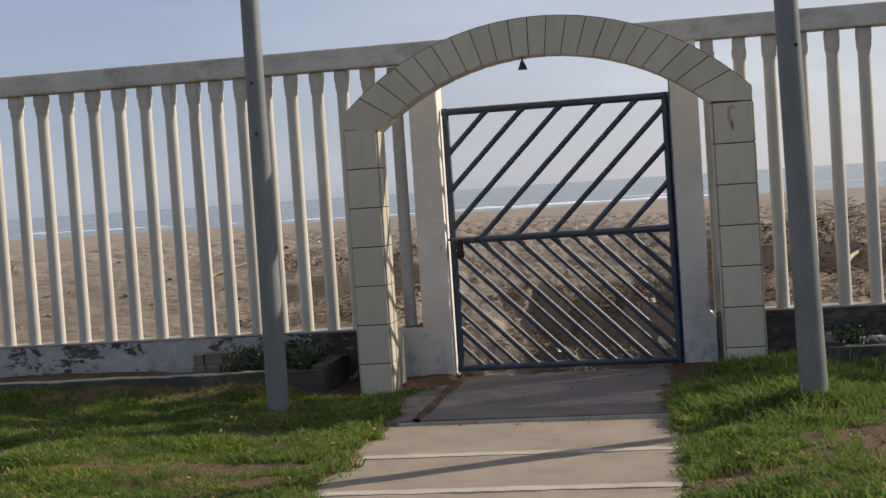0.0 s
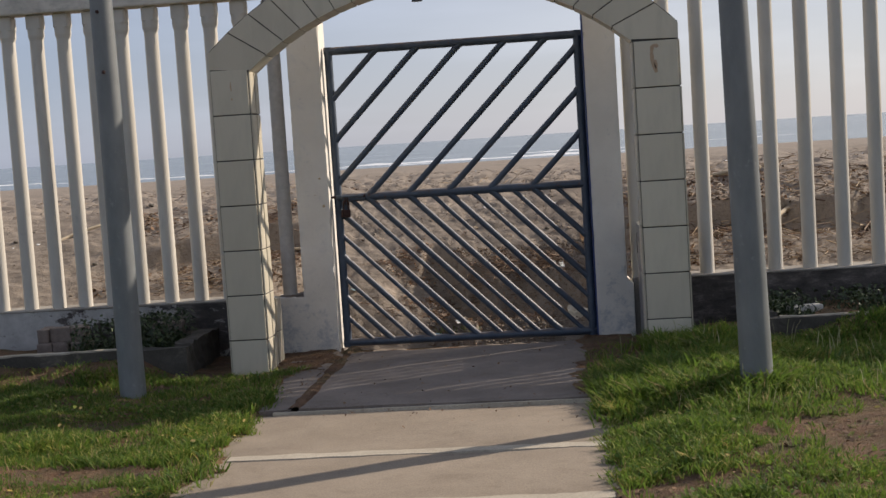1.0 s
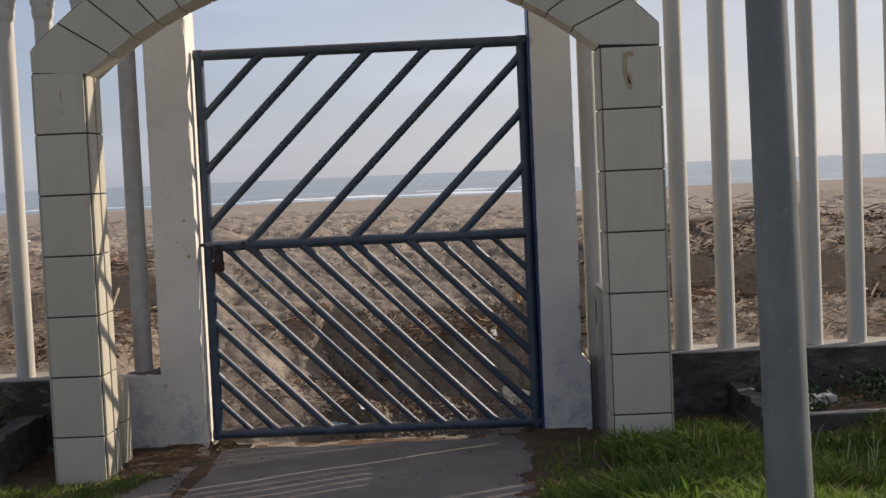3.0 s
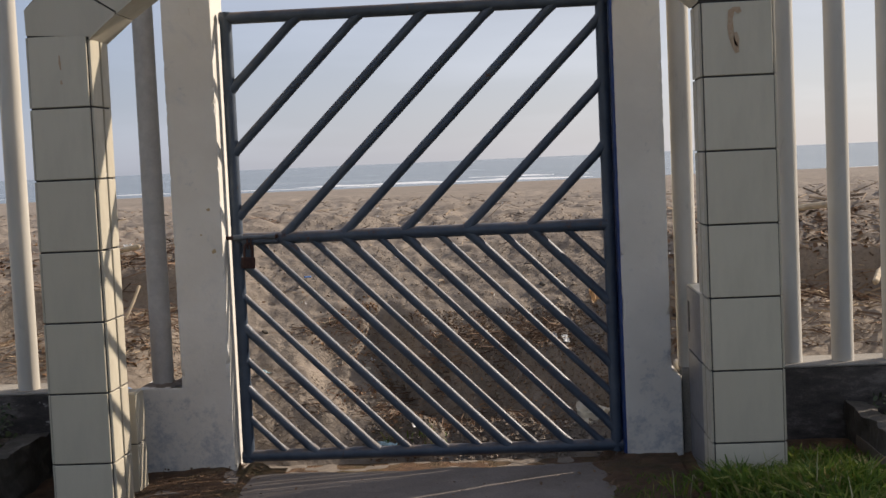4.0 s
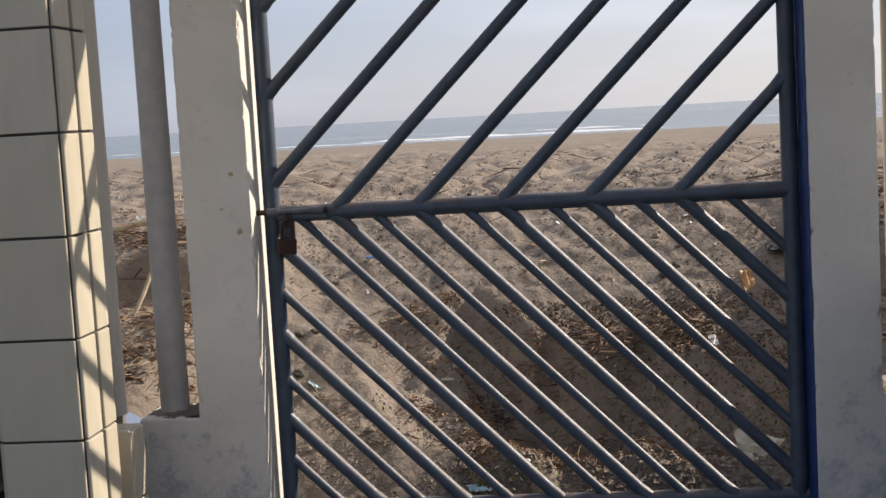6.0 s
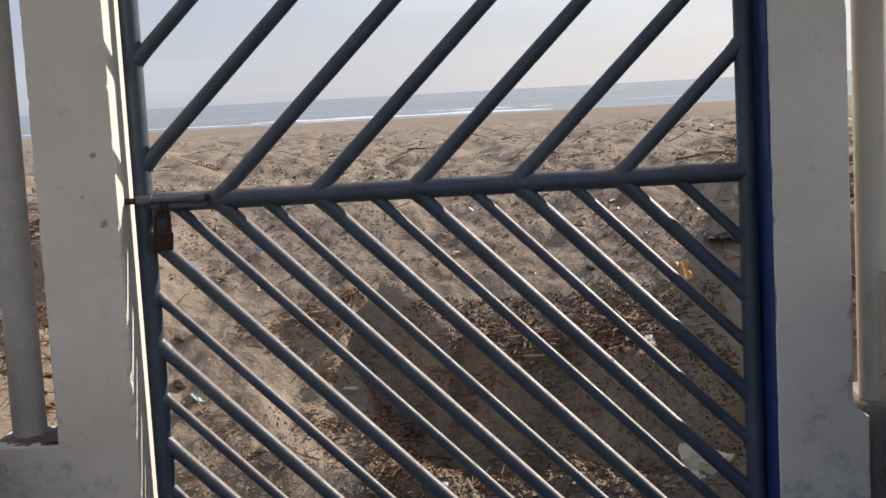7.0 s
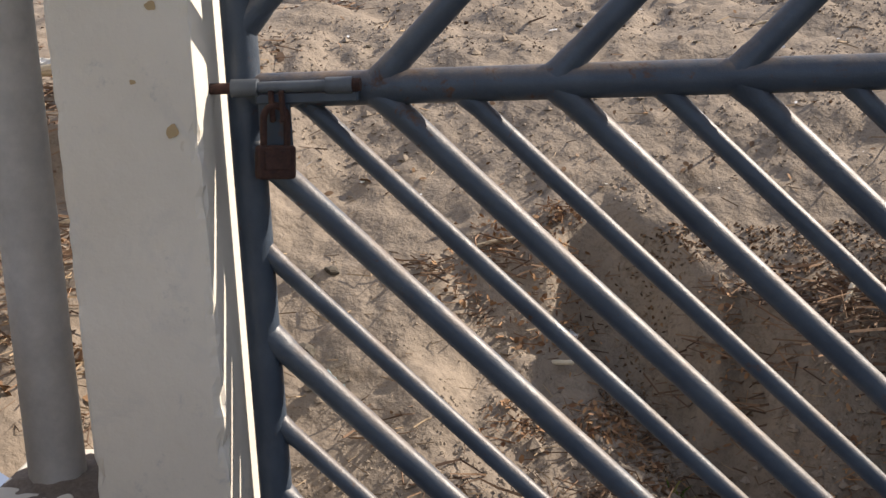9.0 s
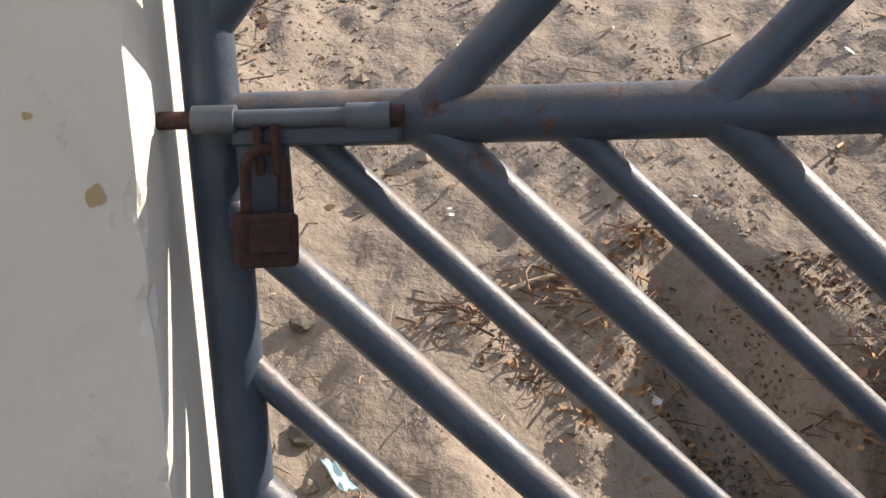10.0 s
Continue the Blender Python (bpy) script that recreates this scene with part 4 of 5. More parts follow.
# clover and dry leaves in the lawn
for x0, x1, n, seed in ((-5.0, -0.1, 26000, 101), (1.6, 5.6, 26000, 102)):
    cx, cy = scatter(n, x0, x1, -5.0, -1.0, seed, lambda x, y: lawn_keep(x, y) * smooth(-0.05, 0.2, lattice(x * 2.9, y * 2.9, 53)))
    r = np.random.default_rng(seed + 10)
    flakes("clover", np.stack([cx, cy, lawn_height(cx, cy) + r.uniform(0.008, 0.045, len(cx))], 1), r.uniform(0.006, 0.015, len(cx)), seed + 20, GRASS, "low clover leaves growing among the grass", "clover")
    cx, cy = scatter(9000, x0, x1, -5.0, -0.5, seed + 2, lambda x, y: 0.15 + 0.85 * np.clip(1 - 1.6 * lawn_keep(x, y), 0, 1) * ((x < west_edge(y, x) + 0.05) | (x > east_edge(y, x) - 0.05)) * ((y < -0.95) | (np.abs(x - 0.8) < 1.5)))
    flakes("dry_leaves", np.stack([cx, cy, lawn_height(cx, cy) + 0.006], 1), r.uniform(0.004, 0.014, len(cx)), seed + 30, LITTER, "brown dry leaf litter on bare soil", "leaves", 0.35)
lx, ly = scatter(5200, -0.34, 1.9, -2.6, -0.08, 105, lambda x, y: 0.9 * np.exp(-((np.clip(x, 0, None) / 0.10) ** 2)) * smooth(-2.2, -0.7, y) + 0.9 * np.exp(-((np.clip(1.62 - x, 0, None) / 0.08) ** 2)) + 0.035 + 0.25 * (np.abs(y + 2.15) < 0.07))
flakes("dry_leaves", np.stack([lx, ly, np.maximum(lawn_height(lx, ly), np.where(ly > -2.1, 0.031, 0.004)) + 0.004], 1), np.random.default_rng(106).uniform(0.003, 0.011, len(lx)), 107, LITTER, "brown dry leaf litter blown onto the walkway", "leaves", 0.3)

# rough mortar on the ledge round the bare baluster
def joint_dirt():
    """Soil that fills the joint beside the apron and spills over its edges."""
    X, Y = np.meshgrid(np.linspace(-0.16, 0.20, 60), np.linspace(-2.09, -0.05, 240))
    half = 0.036 + 0.030 * lattice(Y * 3.0, X * 0, 171) + 0.020 * lattice(Y * 11, X * 9, 172)
    Z = 0.008 + 0.027 * smooth(half + 0.035, half - 0.02, np.abs(X - 0.058)) + 0.004 * lattice(X * 40, Y * 40, 173)
    return tagged(sheet("joint_dirt", X, Y, Z, SOIL), "brown soil filling the joint of the apron", "soil", kind="stuff")


joint_dirt()


def edge_dirt():
    """Soil washed over the apron's edge beside the grass."""
    X, Y = np.meshgrid(np.linspace(1.34, 1.90, 70), np.linspace(-2.08, -0.12, 220))
    front = 1.63 + 0.14 * lattice(Y * 2.3, X * 0, 174) + 0.07 * lattice(Y * 9, X * 9, 175) - 0.10 * smooth(-0.8, -0.3, Y)
    Z = 0.006 + 0.034 * smooth(front - 0.08, front + 0.06, X) - 0.06 * smooth(-0.26, -0.06, Y) * smooth(1.69, 1.62, X) + 0.006 * lattice(X * 35, Y * 35, 176)
    return tagged(sheet("edge_dirt", X, Y, Z, SOIL), "brown soil washed over the apron beside the grass", "soil", kind="stuff")


edge_dirt()


def mortar_bed():
    X, Y = np.meshgrid(np.linspace(-0.438, -0.244, 70), np.linspace(-0.110, 0.118, 80))
    ring = np.hypot(X + 0.351, Y + 0.012)
    ragged = 0.05 * lattice(X * 14, Y * 14, 171) + 0.03 * lattice(X * 40, Y * 40, 172)
    Z = 0.386 + 0.016 * smooth(0.035, -0.035, ring - 0.085 + ragged) + 0.012 * smooth(-0.32, -0.26, X) + 0.007 * lattice(X * 55, Y * 55, 173) + 0.006 * lattice(X * 22, Y * 22, 174)
    return tagged(sheet("mortar_bed", X, Y, Z, DARKC), "rough grey mortar on the ledge round the baluster", "mortar", kind="stuff")


mortar_bed()

# weeds in the planters
for x0, x1, n, seed in ((-1.62, -0.95, 5200, 111), (2.7, 5.0, 11000, 112)):
    cx, cy = scatter(n, x0, x1, -0.84, -0.2, seed, lambda x, y: smooth(0.0, 0.2, lattice(x * 2.6, y * 2.6, 47) + 0.28) * 0.9 + 0.05)
    r = np.random.default_rng(seed + 5)
    flakes("broad_weeds", np.stack([cx, cy, 0.13 + (0.25 if x0 < 0 else 0.17) * r.uniform(0, 1, len(cx)) ** 1.5], 1), r.uniform(0.007, 0.018, len(cx)), seed + 6, WEED, "dark broad-leaved weeds growing in the planter", "weeds", 0.7)
wx, wy = scatter(2600, -1.62, -0.95, -0.82, -0.25, 71, lambda x, y: smooth(0.0, 0.25, lattice(x * 2.6, y * 2.6, 47) + 0.30))
blades("planter_weeds", np.stack([wx, wy, np.full(len(wx), 0.128)], 1), np.random.default_rng(72).uniform(0.04, 0.14, len(wx)), 73, "dark green weeds growing in the planter", 0.6, 0.8, WEED)
wx, wy = scatter(5200, 2.72, 5.5, -0.82, -0.25, 74, lambda x, y: smooth(-0.1, 0.2, lattice(x * 2.6, y * 2.6, 48) + 0.08))
blades("planter_weeds", np.stack([wx, wy, np.full(len(wx), 0.128)], 1), np.random.default_rng(75).uniform(0.05, 0.15, len(wx)), 76, "dark green weeds growing in the planter", 0.6, 0.8, WEED)


# ---- bolt and padlock on the gate ----
bolt = base("sliding_bolt", (0.014, -0.043, 1.037), "grey painted sliding bolt on the gate's middle rail", "bolt")
for name, a, b, r, m in (("bolt_tip", -0.048, -0.006, 0.0085, RUST), ("bolt_rod", 0.034, 0.14, 0.0085, BOLT), ("guide_sleeve", -0.006, 0.034, 0.0135, BOLT), ("guide_sleeve", 0.138, 0.178, 0.0125, BOLT),
                         ("rod_end", 0.178, 0.190, 0.010, RUST)):
    bm = bmesh.new()
    rod(bm, (a, 0, 0), (b, 0, 0), r, None, 18)
    part(name, bm, m, bolt, smooth=True)
bm = bmesh.new()
solid(bm, (0.028, -0.002, -0.026), (0.185, 0.016, -0.008), 0.003)
part("back_plate", bm, STEEL, bolt)
bm = bmesh.new()
solid(bm, (0.030, 0.003, -0.104), (0.080, 0.011, -0.020), 0.003)
part("hasp_plate", bm, STEEL, bolt)
for x in (0.055, 0.071):
    bm = bmesh.new()
    solid(bm, (x - 0.004, -0.012, -0.052), (x + 0.004, -0.004, -0.004), 0.002)
    part("hasp_eye", bm, RUST, bolt, "rusted eye")


def tube_path(bm, pts, r, seg=10):
    for a, b in zip(pts, pts[1:]):
        rod(bm, a, b, r, None, seg, False)
    for p in pts:
        bmesh.ops.create_uvsphere(bm, u_segments=seg, v_segments=6, radius=r, matrix=Matrix.Translation(p))


lock = base("padlock", (0.069, -0.062, 0.899), "heavily rusted brown padlock hanging from the bolt", "padlock")
lock.rotation_euler = (radians(-4), radians(5), radians(26))
bm = bmesh.new()
solid(bm, (-0.029, -0.014, 0.002), (0.029, 0.014, 0.053), 0.007, 3)
for v in bm.verts:
    v.co += v.co.normalized() * 0.0016 * noise.noise(v.co * 90)
part("body", bm, RUST, lock)
bm = bmesh.new()
arc = [(-0.018, 0, 0.055), (-0.018, 0, 0.085)] + [(-0.018 * math.cos(t), 0, 0.092 + 0.020 * math.sin(t)) for t in np.linspace(0.2, math.pi - 0.2, 9)] + [(0.018, 0, 0.085), (0.018, 0, 0.055)]
tube_path(bm, [Vector(p) for p in arc], 0.0055)
part("shackle", bm, RUST, lock, smooth=True)
bm = bmesh.new()
solid(bm, (-0.020, -0.0165, 0.016), (0.020, -0.0135, 0.046), 0.002)
part("face_plate", bm, RUST, lock, "flaked rust plate")

# ---- small fixtures on the arch ----
bell = base("hanging_bell_lamp", (0.70, -0.725, 2.298), "small dark bell-shaped lamp holder under the arch", "lamp")
bm = bmesh.new()
rod(bm, (0, 0, 0.0), (0, 0, -0.035), 0.008, None, 12)
part("stem", bm, STEEL, bell, smooth=True)
bm = bmesh.new()
rod(bm, (0, 0, -0.075), (0, 0, -0.030), 0.030, 0.012, 18, True)
rod(bm, (0, 0, -0.086), (0, 0, -0.075), 0.033, 0.031, 18, True)
part("shade", bm, STEEL, bell, smooth=True)

STAIN = mat_rust("orange_rust_stain", (0.40, 0.26, 0.155), (0.50, 0.385, 0.27))


def stain(points, w, parent, label):
    bm = bmesh.new()
    last = None
    for k, (x, z) in enumerate(points):
        ww = w * (0.7 + 0.5 * math.sin(k * 1.7) ** 2)
        a, b = points[max(0, k - 1)], points[min(len(points) - 1, k + 1)]
        d = Vector((b[1] - a[1], a[0] - b[0])).normalized() * ww
        pair = [bm.verts.new((x + s * d.x - OFF.x, AY0 - 0.0045 - OFF.y, z + s * d.y)) for s in (1, -1)]
        if last:
            bm.faces.new((last[0], last[1], pair[1], pair[0]))
        last = pair
    bmesh.ops.recalc_face_normals(bm, faces=bm.faces)
    return part("rust_stain", bm, STAIN, parent, label)


stain([(2.112, 1.832), (2.104, 1.842), (2.090, 1.846), (2.079, 1.836), (2.075, 1.81), (2.075, 1.78), (2.077, 1.75), (2.083, 1.725), (2.092, 1.705), (2.098, 1.685)], 0.011, pil_e, "orange rust stain running down the tile")
stain([(2.093, 1.76), (2.096, 1.735), (2.097, 1.71)], 0.009, pil_e, "orange rust stain")
stain([(-0.452, 1.80), (-0.452, 1.77), (-0.449, 1.745)], 0.0035, pil_w, "small rust mark")
stain([(-0.450, 1.705), (-0.449, 1.69)], 0.004, pil_w, "small rust mark")


OCHRE = mat_plain("ochre_water_stain", (0.46, 0.34, 0.19), 0.75, 0.12)


def blot(x, z, w, h, seed):
    """A thin irregular stain on the front of the gate post."""
    bm = bmesh.new()
    ring = []
    for k in range(18):
        a = 2 * math.pi * k / 18
        f = 1 + 0.45 * noise.noise(Vector((math.cos(a), math.sin(a), seed * 2.7)) * 1.4)
        ring.append(bm.verts.new((x + 0.13375 + w * f * math.cos(a), -0.1195, z + h * f * math.sin(a))))
    bm.faces.new(ring)
    bmesh.ops.recalc_face_normals(bm, faces=bm.faces)
    part("stain", bm, OCHRE, post_w, "small ochre water stain")


for k, (x, z, w, h) in enumerate(((-0.080, 1.168, 0.009, 0.006), (-0.066, 0.986, 0.009, 0.011), (-0.118, 1.06, 0.005, 0.004))):
    blot(x, z, w, h, k)

# ---- things on the beach ----
def on_sand(x, y):
    return float(sand_height(np.array([x]), np.array([y]))[0])


DRY = mat_island("dry_reed", (0.075, 0.042, 0.026), (0.40, 0.30, 0.19))
DARKROOT = mat_island("dark_brown_root", (0.065, 0.036, 0.023), (0.26, 0.16, 0.095))


def twigs(name, spots, seed, label, lo, hi, thick=0.0022, mat=None):
    """Loose dry stalks lying on the sand; ONE object."""
    rng = np.random.default_rng(seed)
    level = sand_height(np.array([p[0] for p in spots]), np.array([p[1] for p in spots]))
    verts, faces = [], []
    for (x, y), floor_z in zip(spots, level):
        l, a, t = rng.uniform(lo, hi), rng.uniform(0, math.pi * 2), rng.normal(0, 0.18)
        r = thick * rng.uniform(0.5, 1.6) * (0.6 + l * 4)
        d = np.array([math.cos(a) * math.cos(t), math.sin(a) * math.cos(t), math.sin(t)])
        bend = np.array([-d[1], d[0], 0.25]) * l * rng.normal(0, 0.34)
        c = np.array([x, y, floor_z + r * 0.8 + abs(math.sin(t)) * l * 0.4])
        s, u = np.array([-d[1], d[0], 0.0]) * r, np.array([0, 0, 1.0]) * r
        k = len(verts)
        for p, w in ((c - d * l / 2, 1.0), (c + bend, 0.85), (c + d * l / 2, 0.45)):
            verts += [p + u * w, p + (s * 0.87 - u * 0.5) * w, p + (-s * 0.87 - u * 0.5) * w]
        for q in (0, 3):
            for i in range(3):
                j = (i + 1) % 3
                faces.append((k + q + i, k + q + j, k + q + 3 + j, k + q + 3 + i))
    data = bpy.data.meshes.new(name)
    data.from_pydata([v.tolist() for v in verts], [], faces)
    data.materials.append(mat or DRY)
    return tagged(new(name, data), label, "twigs", kind="stuff")


rng = np.random.default_rng(81)
near = [(rng.uniform(-0.2, 1.9), 0.16 + abs(rng.normal(0, 0.75))) for _ in range(600)]
twigs("dry_twigs", near, 82, "small dry brown stalks scattered on the sand", 0.012, 0.075, 0.0016)
heap = [(rng.uniform(-1.7, -0.28) if k % 3 else rng.uniform(-1.3, -0.45), 0.2 + abs(rng.normal(0, 0.5))) for k in range(460)]
twigs("dry_twigs", heap, 83, "dry reeds and sticks washed up against the fence", 0.03, 0.19, 0.0017)
heap = [(rng.uniform(1.85, 5.0), 0.2 + abs(rng.normal(0, 1.1))) for _ in range(900)]
twigs("dry_twigs", heap, 84, "dry reeds and sticks washed up against the fence", 0.03, 0.28, 0.003)
far = [(rng.uniform(-5, 8), rng.uniform(1.2, 9)) for _ in range(1500)]
twigs("dry_twigs", far, 85, "scattered dry stalks on the open beach", 0.02, 0.16, 0.0028)


def sand_drift():
    """Sand blown under the gate onto the apron, with a ragged edge."""
    X, Y = np.meshgrid(np.linspace(0.03, 1.66, 150), np.linspace(-0.34, 0.16, 60))
    front = -0.10 + 0.16 * lattice(X * 2.2, X * 0, 121) + 0.07 * lattice(X * 9, Y * 9, 122)
    Z = -0.042 + 0.012 * smooth(front - 0.06, front + 0.06, Y) + 0.045 * smooth(-0.12, -0.30, Y) + 0.010 * lattice(X * 14, Y * 14, 123) * smooth(front - 0.05, front + 0.05, Y)
    return tagged(sheet("sand_drift", X, Y, Z, SAND), "thin brown sand blown under the gate", "sand", kind="stuff")


sand_drift()


def clods(n, x0, x1, y0, y1, lo, hi, seed):
    """Crumbs and clods of damp sand; ONE object."""
    r = np.random.default_rng(seed)
    x, y = r.uniform(x0, x1, n), y0 + (y1 - y0) * r.uniform(0, 1, n) ** 1.5
    keep = lattice(x * 3, y * 3, 131) + 0.7 * lattice(x * 8, y * 8, 132) > 0.02
    x, y = x[keep], y[keep]
    s = lo + (hi - lo) * r.uniform(0, 1, len(x)) ** 3
    c = np.stack([x, y, sand_height(x, y) - s * 0.05], 1)
    shape = np.array([(1, 0, 0), (0.3, 0.95, 0.1), (-0.8, 0.6, 0), (-0.8, -0.6, 0.1), (0.3, -0.95, 0), (0.1, 0, 0.8), (0, 0, -0.6)])
    v = shape[None] * (1 + r.normal(0, 0.22, (len(x), 7, 1)))
    a = r.uniform(0, 2 * math.pi, len(x))
    ca, sa = np.cos(a)[:, None], np.sin(a)[:, None]
    v = np.stack([v[..., 0] * ca - v[..., 1] * sa, v[..., 0] * sa + v[..., 1] * ca, v[..., 2]], -1) * s[:, None, None] + c[:, None]
    f = np.array([(i, (i + 1) % 5, 5) for i in range(5)] + [((i + 1) % 5, i, 6) for i in range(5)])
    data = bpy.data.meshes.new("sand_clods")
    data.from_pydata(v.reshape(-1, 3).tolist(), [], (np.arange(len(x))[:, None, None] * 7 + f[None]).reshape(-1, 3).tolist())
    data.materials.append(SAND)
    return tagged(new("sand_clods", data), "crumbly clods of brown sand on the slope", "sand", kind="stuff")


clods(30000, -0.4, 2.2, 0.18, 2.4, 0.002, 0.007, 133)
clods(9000, 0.5, 1.85, 0.14, 1.1, 0.003, 0.016, 135)
clods(5000, -4.0, 6.0, 0.25, 7.0, 0.005, 0.020, 134)


def weed_clump(x, y, n, size, seed, label):
    """A tangle of dry roots and stalks."""
    r = np.random.default_rng(seed)
    spots = [(x + r.normal(0, size), y + r.normal(0, size * 0.6)) for _ in range(int(n * 1.2))]
    ob = twigs("weed_tangle", spots, seed, label, size * 0.6, size * 2.2, 0.0022, DARKROOT)
    ob["category"] = "weeds"
    return ob


for k, (x, y, n, size) in enumerate(((0.52, 1.02, 34, 0.035), (0.15, 0.92, 30, 0.045), (0.28, 0.87, 26, 0.03), (0.33, 0.98, 40, 0.05), (0.40, 0.66, 24, 0.035), (0.56, 0.47, 30, 0.05),
                                     (-0.30, 2.1, 40, 0.07), (0.10, 0.55, 20, 0.04), (1.18, 0.82, 36, 0.04), (0.25, 0.40, 26, 0.05), (-0.55, 0.7, 60, 0.11), (-0.75, 1.2, 60, 0.14), (2.6, 0.8, 60, 0.15), (1.1, 0.80, 110, 0.08), (0.88, 0.74, 70, 0.07), (0.70, 0.83, 60, 0.06), (1.35, 0.86, 70, 0.08), (0.62, 0.42, 50, 0.06), (1.0, 0.40, 50, 0.07))):
    weed_clump(x, y, n, size, 90 + k, "tangle of dry brown weed on the sand")
RUSTWEED = mat_island("rusty_dry_weed", (0.13, 0.060, 0.030), (0.42, 0.25, 0.13))
for k, (x, y, n, size) in enumerate(((0.46, 1.07, 26, 0.030), (0.48, 0.95, 46, 0.045), (0.38, 0.87, 24, 0.045), (0.57, 0.67, 70, 0.050), (0.81, 0.80, 40, 0.045), (0.24, 0.92, 20, 0.045),
                                     (0.32, 1.02, 30, 0.050), (0.36, 0.61, 22, 0.040), (0.72, 0.62, 60, 0.060), (1.05, 0.62, 60, 0.070), (1.30, 0.55, 60, 0.070), (0.90, 0.40, 60, 0.080), (0.66, 0.32, 40, 0.050))):
    r = np.random.default_rng(180 + k)
    spots = [(x + r.normal(0, size), y + r.normal(0, size * 0.8)) for _ in range(n)]
    twigs("dry_weeds", spots, 200 + k, "clump of rusty brown dry weed in the sand", 0.012, 0.075, 0.0016, RUSTWEED)["category"] = "weeds"
    wx, wy = x + r.normal(0, size, n * 3), y + r.normal(0, size * 0.8, n * 3)
    flakes("weed_leaves", np.stack([wx, wy, sand_height(wx, wy) + r.uniform(0.002, 0.016, n * 3)], 1), r.uniform(0.003, 0.011, n * 3), 220 + k, RUSTWEED, "rusty brown dry weed leaves in the sand", "leaves", 0.8)
r = np.random.default_rng(240)
px, py = np.concatenate([0.64 + r.normal(0, 0.03, 26), 0.80 + r.normal(0, 0.05, 22), 0.72 + r.normal(0, 0.02, 14)]), np.concatenate([0.22 + r.normal(0, 0.02, 48), 0.55 + r.normal(0, 0.02, 14)])
blades("sprouts", np.stack([px, py, sand_height(px, py)], 1), r.uniform(0.02, 0.055, len(px)), 241, "small green sprouts in the sand by the gate", 0.9, 1.3, GRASS)["category"] = "sprouts"
rt = np.random.default_rng(151)
hollow = [(rt.uniform(0.45, 1.7), rt.uniform(0.2, 0.98)) for _ in range(420)]
twigs("root_scatter", hollow, 152, "dark brown roots and weed in the sand hollow", 0.02, 0.11, 0.0016, DARKROOT)["category"] = "roots"
# weed scraps, with many extra dark ones to deepen the hollow's shade
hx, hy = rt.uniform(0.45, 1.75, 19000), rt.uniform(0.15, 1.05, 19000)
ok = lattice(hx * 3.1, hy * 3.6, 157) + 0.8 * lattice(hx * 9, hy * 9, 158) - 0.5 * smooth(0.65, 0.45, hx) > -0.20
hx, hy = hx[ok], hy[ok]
flakes("dry_leaves", np.stack([hx, hy, sand_height(hx, hy) + 0.003], 1), rt.uniform(0.002, 0.008, len(hx)), 159, LITTER, "dark brown weed scraps, strewn thick to darken the shaded sand hollow", "leaves", 0.6)
for x0, x1, n, seed in ((-1.9, -0.28, 1100, 153), (1.9, 5.5, 2600, 154)):
    banked = [(rt.uniform(x0, x1), 0.22 + 1.5 * rt.uniform(0, 1) ** 1.3) for _ in range(n)]
    twigs("root_scatter", banked, seed, "dark brown roots and driftweed banked up behind the fence", 0.02, 0.13, 0.0019, DARKROOT)["category"] = "roots"
    bx, by = rt.uniform(x0, x1, n * 2), 0.2 + 1.5 * rt.uniform(0, 1, n * 2) ** 1.2
    ok = lattice(bx * 2.1, by * 3.3, 155) + 0.6 * lattice(bx * 7, by * 7, 156) > -0.02
    bx, by = bx[ok], by[ok]
    flakes("dry_leaves", np.stack([bx, by, sand_height(bx, by) + 0.004], 1), rt.uniform(0.006, 0.024, len(bx)), seed + 5, LITTER, "dark brown driftweed scraps on the sand", "leaves", 0.5)


def pebble(x, y, r, mat, label, category, flat=0.6, seed=0, lift=0.3):
    bm = bmesh.new()
    bmesh.ops.create_icosphere(bm, subdivisions=2, radius=r)
    for v in bm.verts:
        v.co *= 1 + 0.35 * noise.noise(v.co / r * 1.3 + Vector((seed * 3.1, 0, 0)))
        v.co.z *= flat
    ob = part("stone" if category == "stone" else "litter", bm, mat, smooth=False)
    ob.location = (x, y, on_sand(x, y) + r * flat * lift)
    ob.rotation_euler = (0.2 * math.sin(seed), 0.3 * math.cos(seed), seed)
    return tagged(ob, label, category)


def crumpled(x, y, w, h, mat, label, seed, tilt=(0, 0, 0), name="litter", category="litter"):
    """A thin crumpled scrap with some thickness."""
    bm = bmesh.new()
    bmesh.ops.create_grid(bm, x_segments=10, y_segments=10, size=0.5)
    for v in bm.verts:
        p = v.co.copy()
        v.co = Vector((p.x * w * (1 + 0.3 * noise.noise(p * 3 + Vector((seed, 1, 0)))), p.y * h * (1 + 0.3 * noise.noise(p * 3 + Vector((seed, 4, 0)))), 0.28 * min(w, h) * noise.noise(p * 4 + Vector((seed, 7, 0)))))
    r = bmesh.ops.solidify(bm, geom=bm.faces[:], thickness=0.002)
    ob = part(name, bm, mat, smooth=True)
    ob.matrix_basis = pose(x, y, on_sand(x, y) + 0.02, *tilt)
    return tagged(ob, label, category)


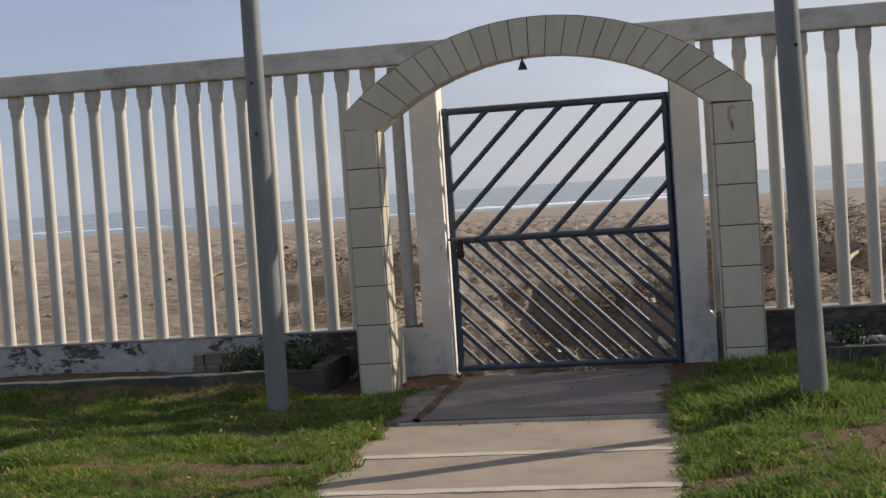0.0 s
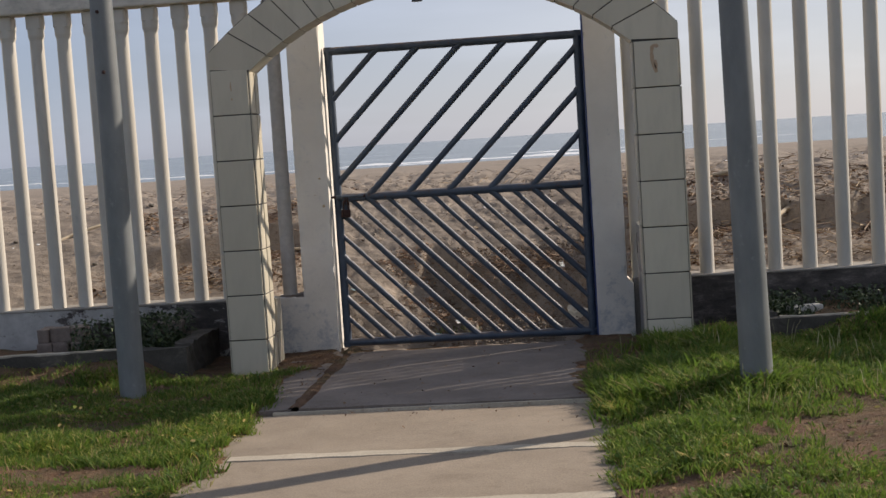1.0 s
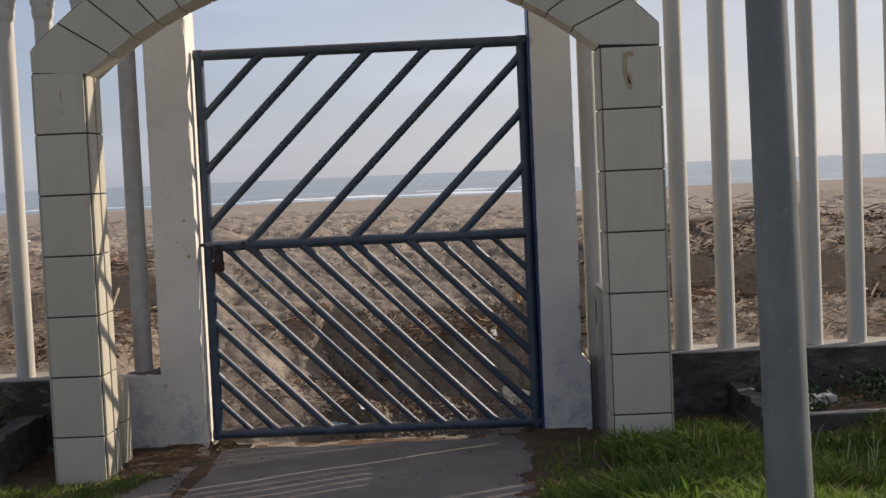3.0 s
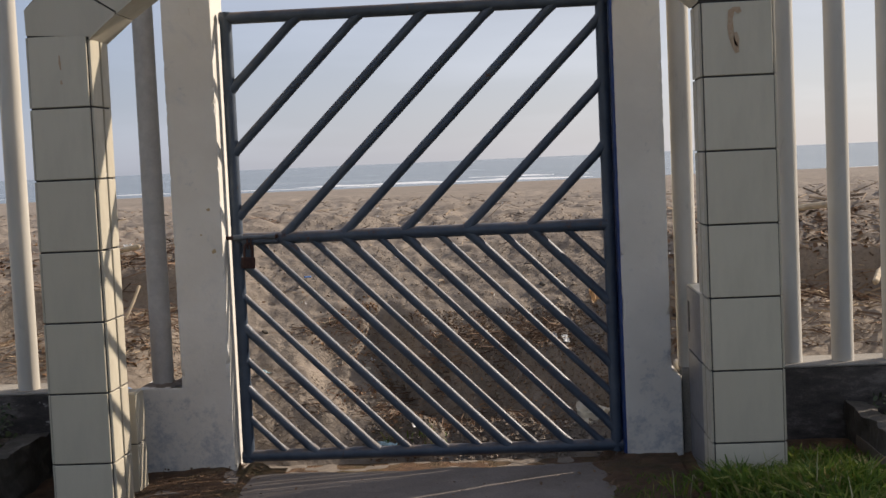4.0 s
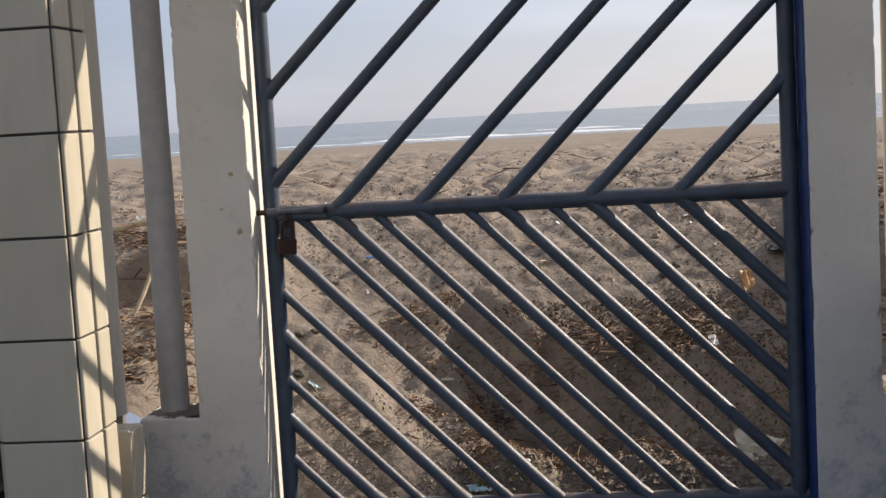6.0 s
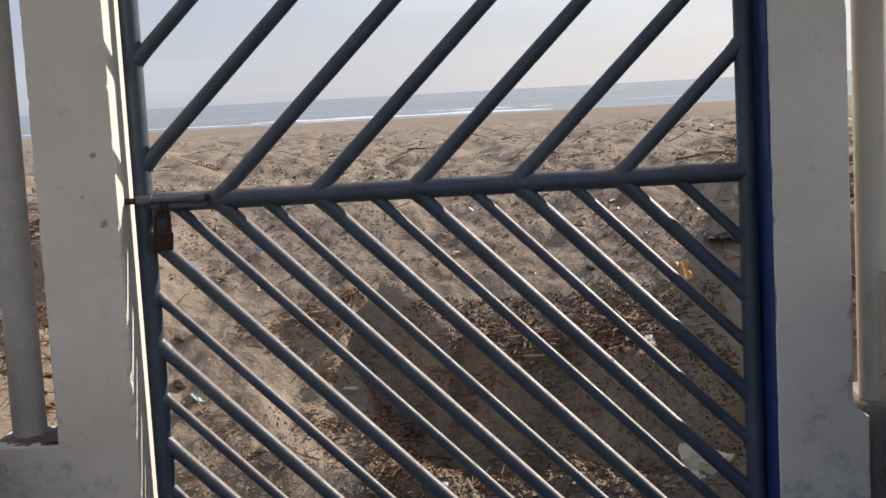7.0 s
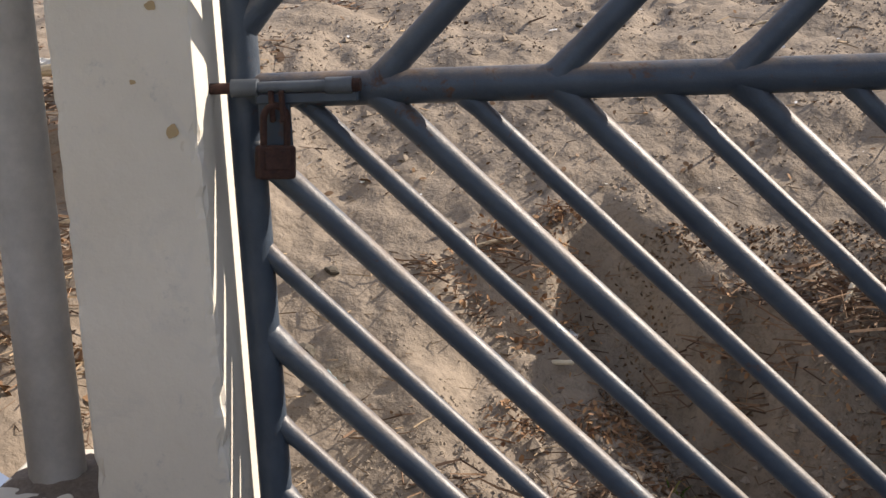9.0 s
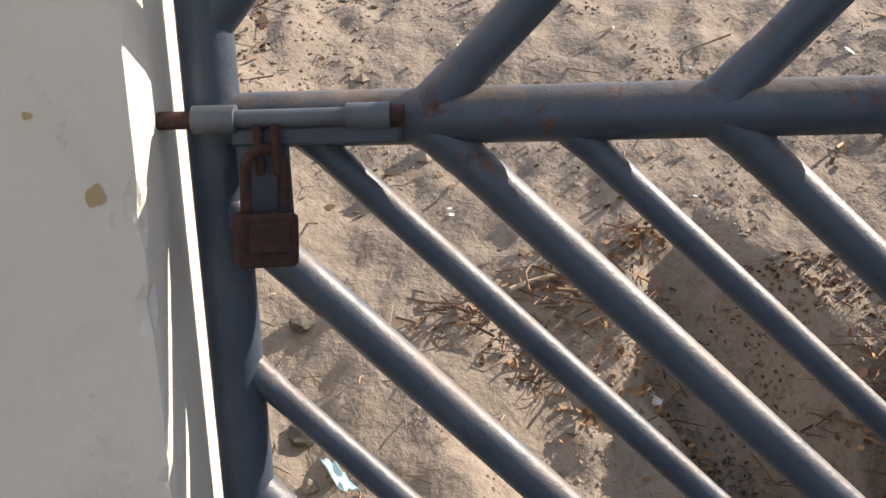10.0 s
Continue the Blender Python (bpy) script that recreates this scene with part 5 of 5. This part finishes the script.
def beach_scraps(n, lo, hi, seed, mat, label, category):
    r = np.random.default_rng(seed)
    y = 1.15 + 7.0 * r.uniform(0, 1, n) ** 1.8
    x = r.uniform(-1, 1, n) * (1.2 + 0.7 * y) + 0.8
    return flakes("beach_scraps", np.stack([x, y, sand_height(x, y) + 0.004], 1), lo + (hi - lo) * r.uniform(0, 1, n) ** 3, seed + 1, mat, label, category, 0.5)


beach_scraps(4500, 0.003, 0.013, 161, LITTER, "small dark weed scraps strewn on the beach", "leaves")
beach_scraps(420, 0.005, 0.016, 163, WHITE, "small white shell and plastic bits on the sand", "litter")
CREAM = mat_plain("weathered_cream_foam", (0.62, 0.56, 0.44), 0.7, 0.15)
SKYB = mat_plain("faded_blue_plastic", (0.05, 0.16, 0.42), 0.45, 0.2)
AQUA = mat_plain("pale_aqua_plastic", (0.42, 0.60, 0.64), 0.35, 0.2)
ORANGE = mat_plain("faded_orange_plastic", (0.52, 0.30, 0.13), 0.6, 0.2)
BLACK = mat_plain("black_rubber", (0.02, 0.02, 0.022), 0.6, 0.3)
crumpled(1.56, 0.32, 0.15, 0.12, CREAM, "cream weathered foam sheet lying by the gate", 3, (55, 5, -20))
crumpled(0.76, 0.25, 0.06, 0.05, WHITE, "crumpled white plastic scrap on the sand", 5, (20, 0, 30))
crumpled(0.62, 0.21, 0.08, 0.05, AQUA, "pale blue plastic scrap at the gate's foot", 6, (10, 0, 10))
crumpled(0.11, 1.32, 0.035, 0.03, SKYB, "small blue plastic scrap on the sand", 7)
crumpled(-0.02, 0.64, 0.03, 0.12, AQUA, "pale blue crushed plastic bottle on the sand", 8, (0, 20, 25))
crumpled(1.64, 1.09, 0.05, 0.10, ORANGE, "faded orange plastic scrap on the sand", 9, (60, 0, 20))
crumpled(1.41, 0.81, 0.035, 0.04, WHITE, "small white plastic scrap on the sand", 10, (40, 0, 0))
crumpled(1.47, 0.78, 0.035, 0.04, WHITE, "small white plastic scrap on the sand", 11, (50, 0, 40))
crumpled(1.82, 1.25, 0.16, 0.09, BLACK, "dark wet rag half buried in the sand", 12)
crumpled(-0.91, 1.46, 0.05, 0.045, WHITE, "white plastic cup fragment among reeds", 13, (60, 0, 10))
crumpled(0.48, 0.94, 0.03, 0.03, WHITE, "white curled plastic ring on the sand", 14, (30, 0, 70))


def stick(x, y, l, r, turn, tilt, mat, label):
    bm = bmesh.new()
    tube_path(bm, [Vector((s * l - l / 2, 0.04 * l * math.sin(s * 5), 0.02 * l * math.sin(s * 3))) for s in (0, 0.25, 0.5, 0.75, 1.0)], r, 8)
    ob = part("stick", bm, mat, smooth=True)
    ob.matrix_basis = pose(x, y, on_sand(x, y) + r, 0, tilt, turn)
    return tagged(ob, label, "stick")


WOOD = mat_plain("bleached_driftwood", (0.46, 0.38, 0.27), 0.85, 0.3)
stick(0.45, 0.83, 0.06, 0.006, 5, 0, CREAM, "short pale stick lying on the sand")
stick(1.06, 0.81, 0.10, 0.006, 60, -55, CREAM, "pale stick poking out of the sand")
stick(0.30, 1.0, 0.14, 0.005, 20, -8, WOOD, "thin bleached stick on the sand")
stick(1.05, 1.9, 0.13, 0.004, 10, -4, WOOD, "thin bleached driftwood stick on the sand")
stick(-0.72, 0.75, 0.35, 0.008, 70, -60, WOOD, "bleached stick leaning among reeds")
stick(-0.60, 0.95, 0.28, 0.010, 15, -5, WOOD, "bleached driftwood among reeds")
stick(-1.0, 1.3, 0.5, 0.014, -20, -12, WOOD, "bleached branch lying on the sand")
stick(3.1, 0.9, 0.55, 0.016, 60, -10, WOOD, "bleached branch lying on the sand")
stick(2.75, 1.6, 0.6, 0.018, -35, -8, WOOD, "bleached branch lying on the sand")
stick(-2.2, 1.2, 0.4, 0.012, 40, -15, WOOD, "bleached branch lying on the sand")
for k in range(46):
    x, y = rng.uniform(-3.5, 6.0), 0.5 + abs(rng.normal(0, 2.2))
    if k % 3 == 0:
        pebble(x, y, rng.uniform(0.007, 0.02), WHITE, "white plastic litter on the sand", "litter", 0.5, k, -0.1)
    else:
        pebble(x, y, rng.uniform(0.010, 0.028), BLOCKC, "small dark stone on the sand", "stone", 0.6, k)
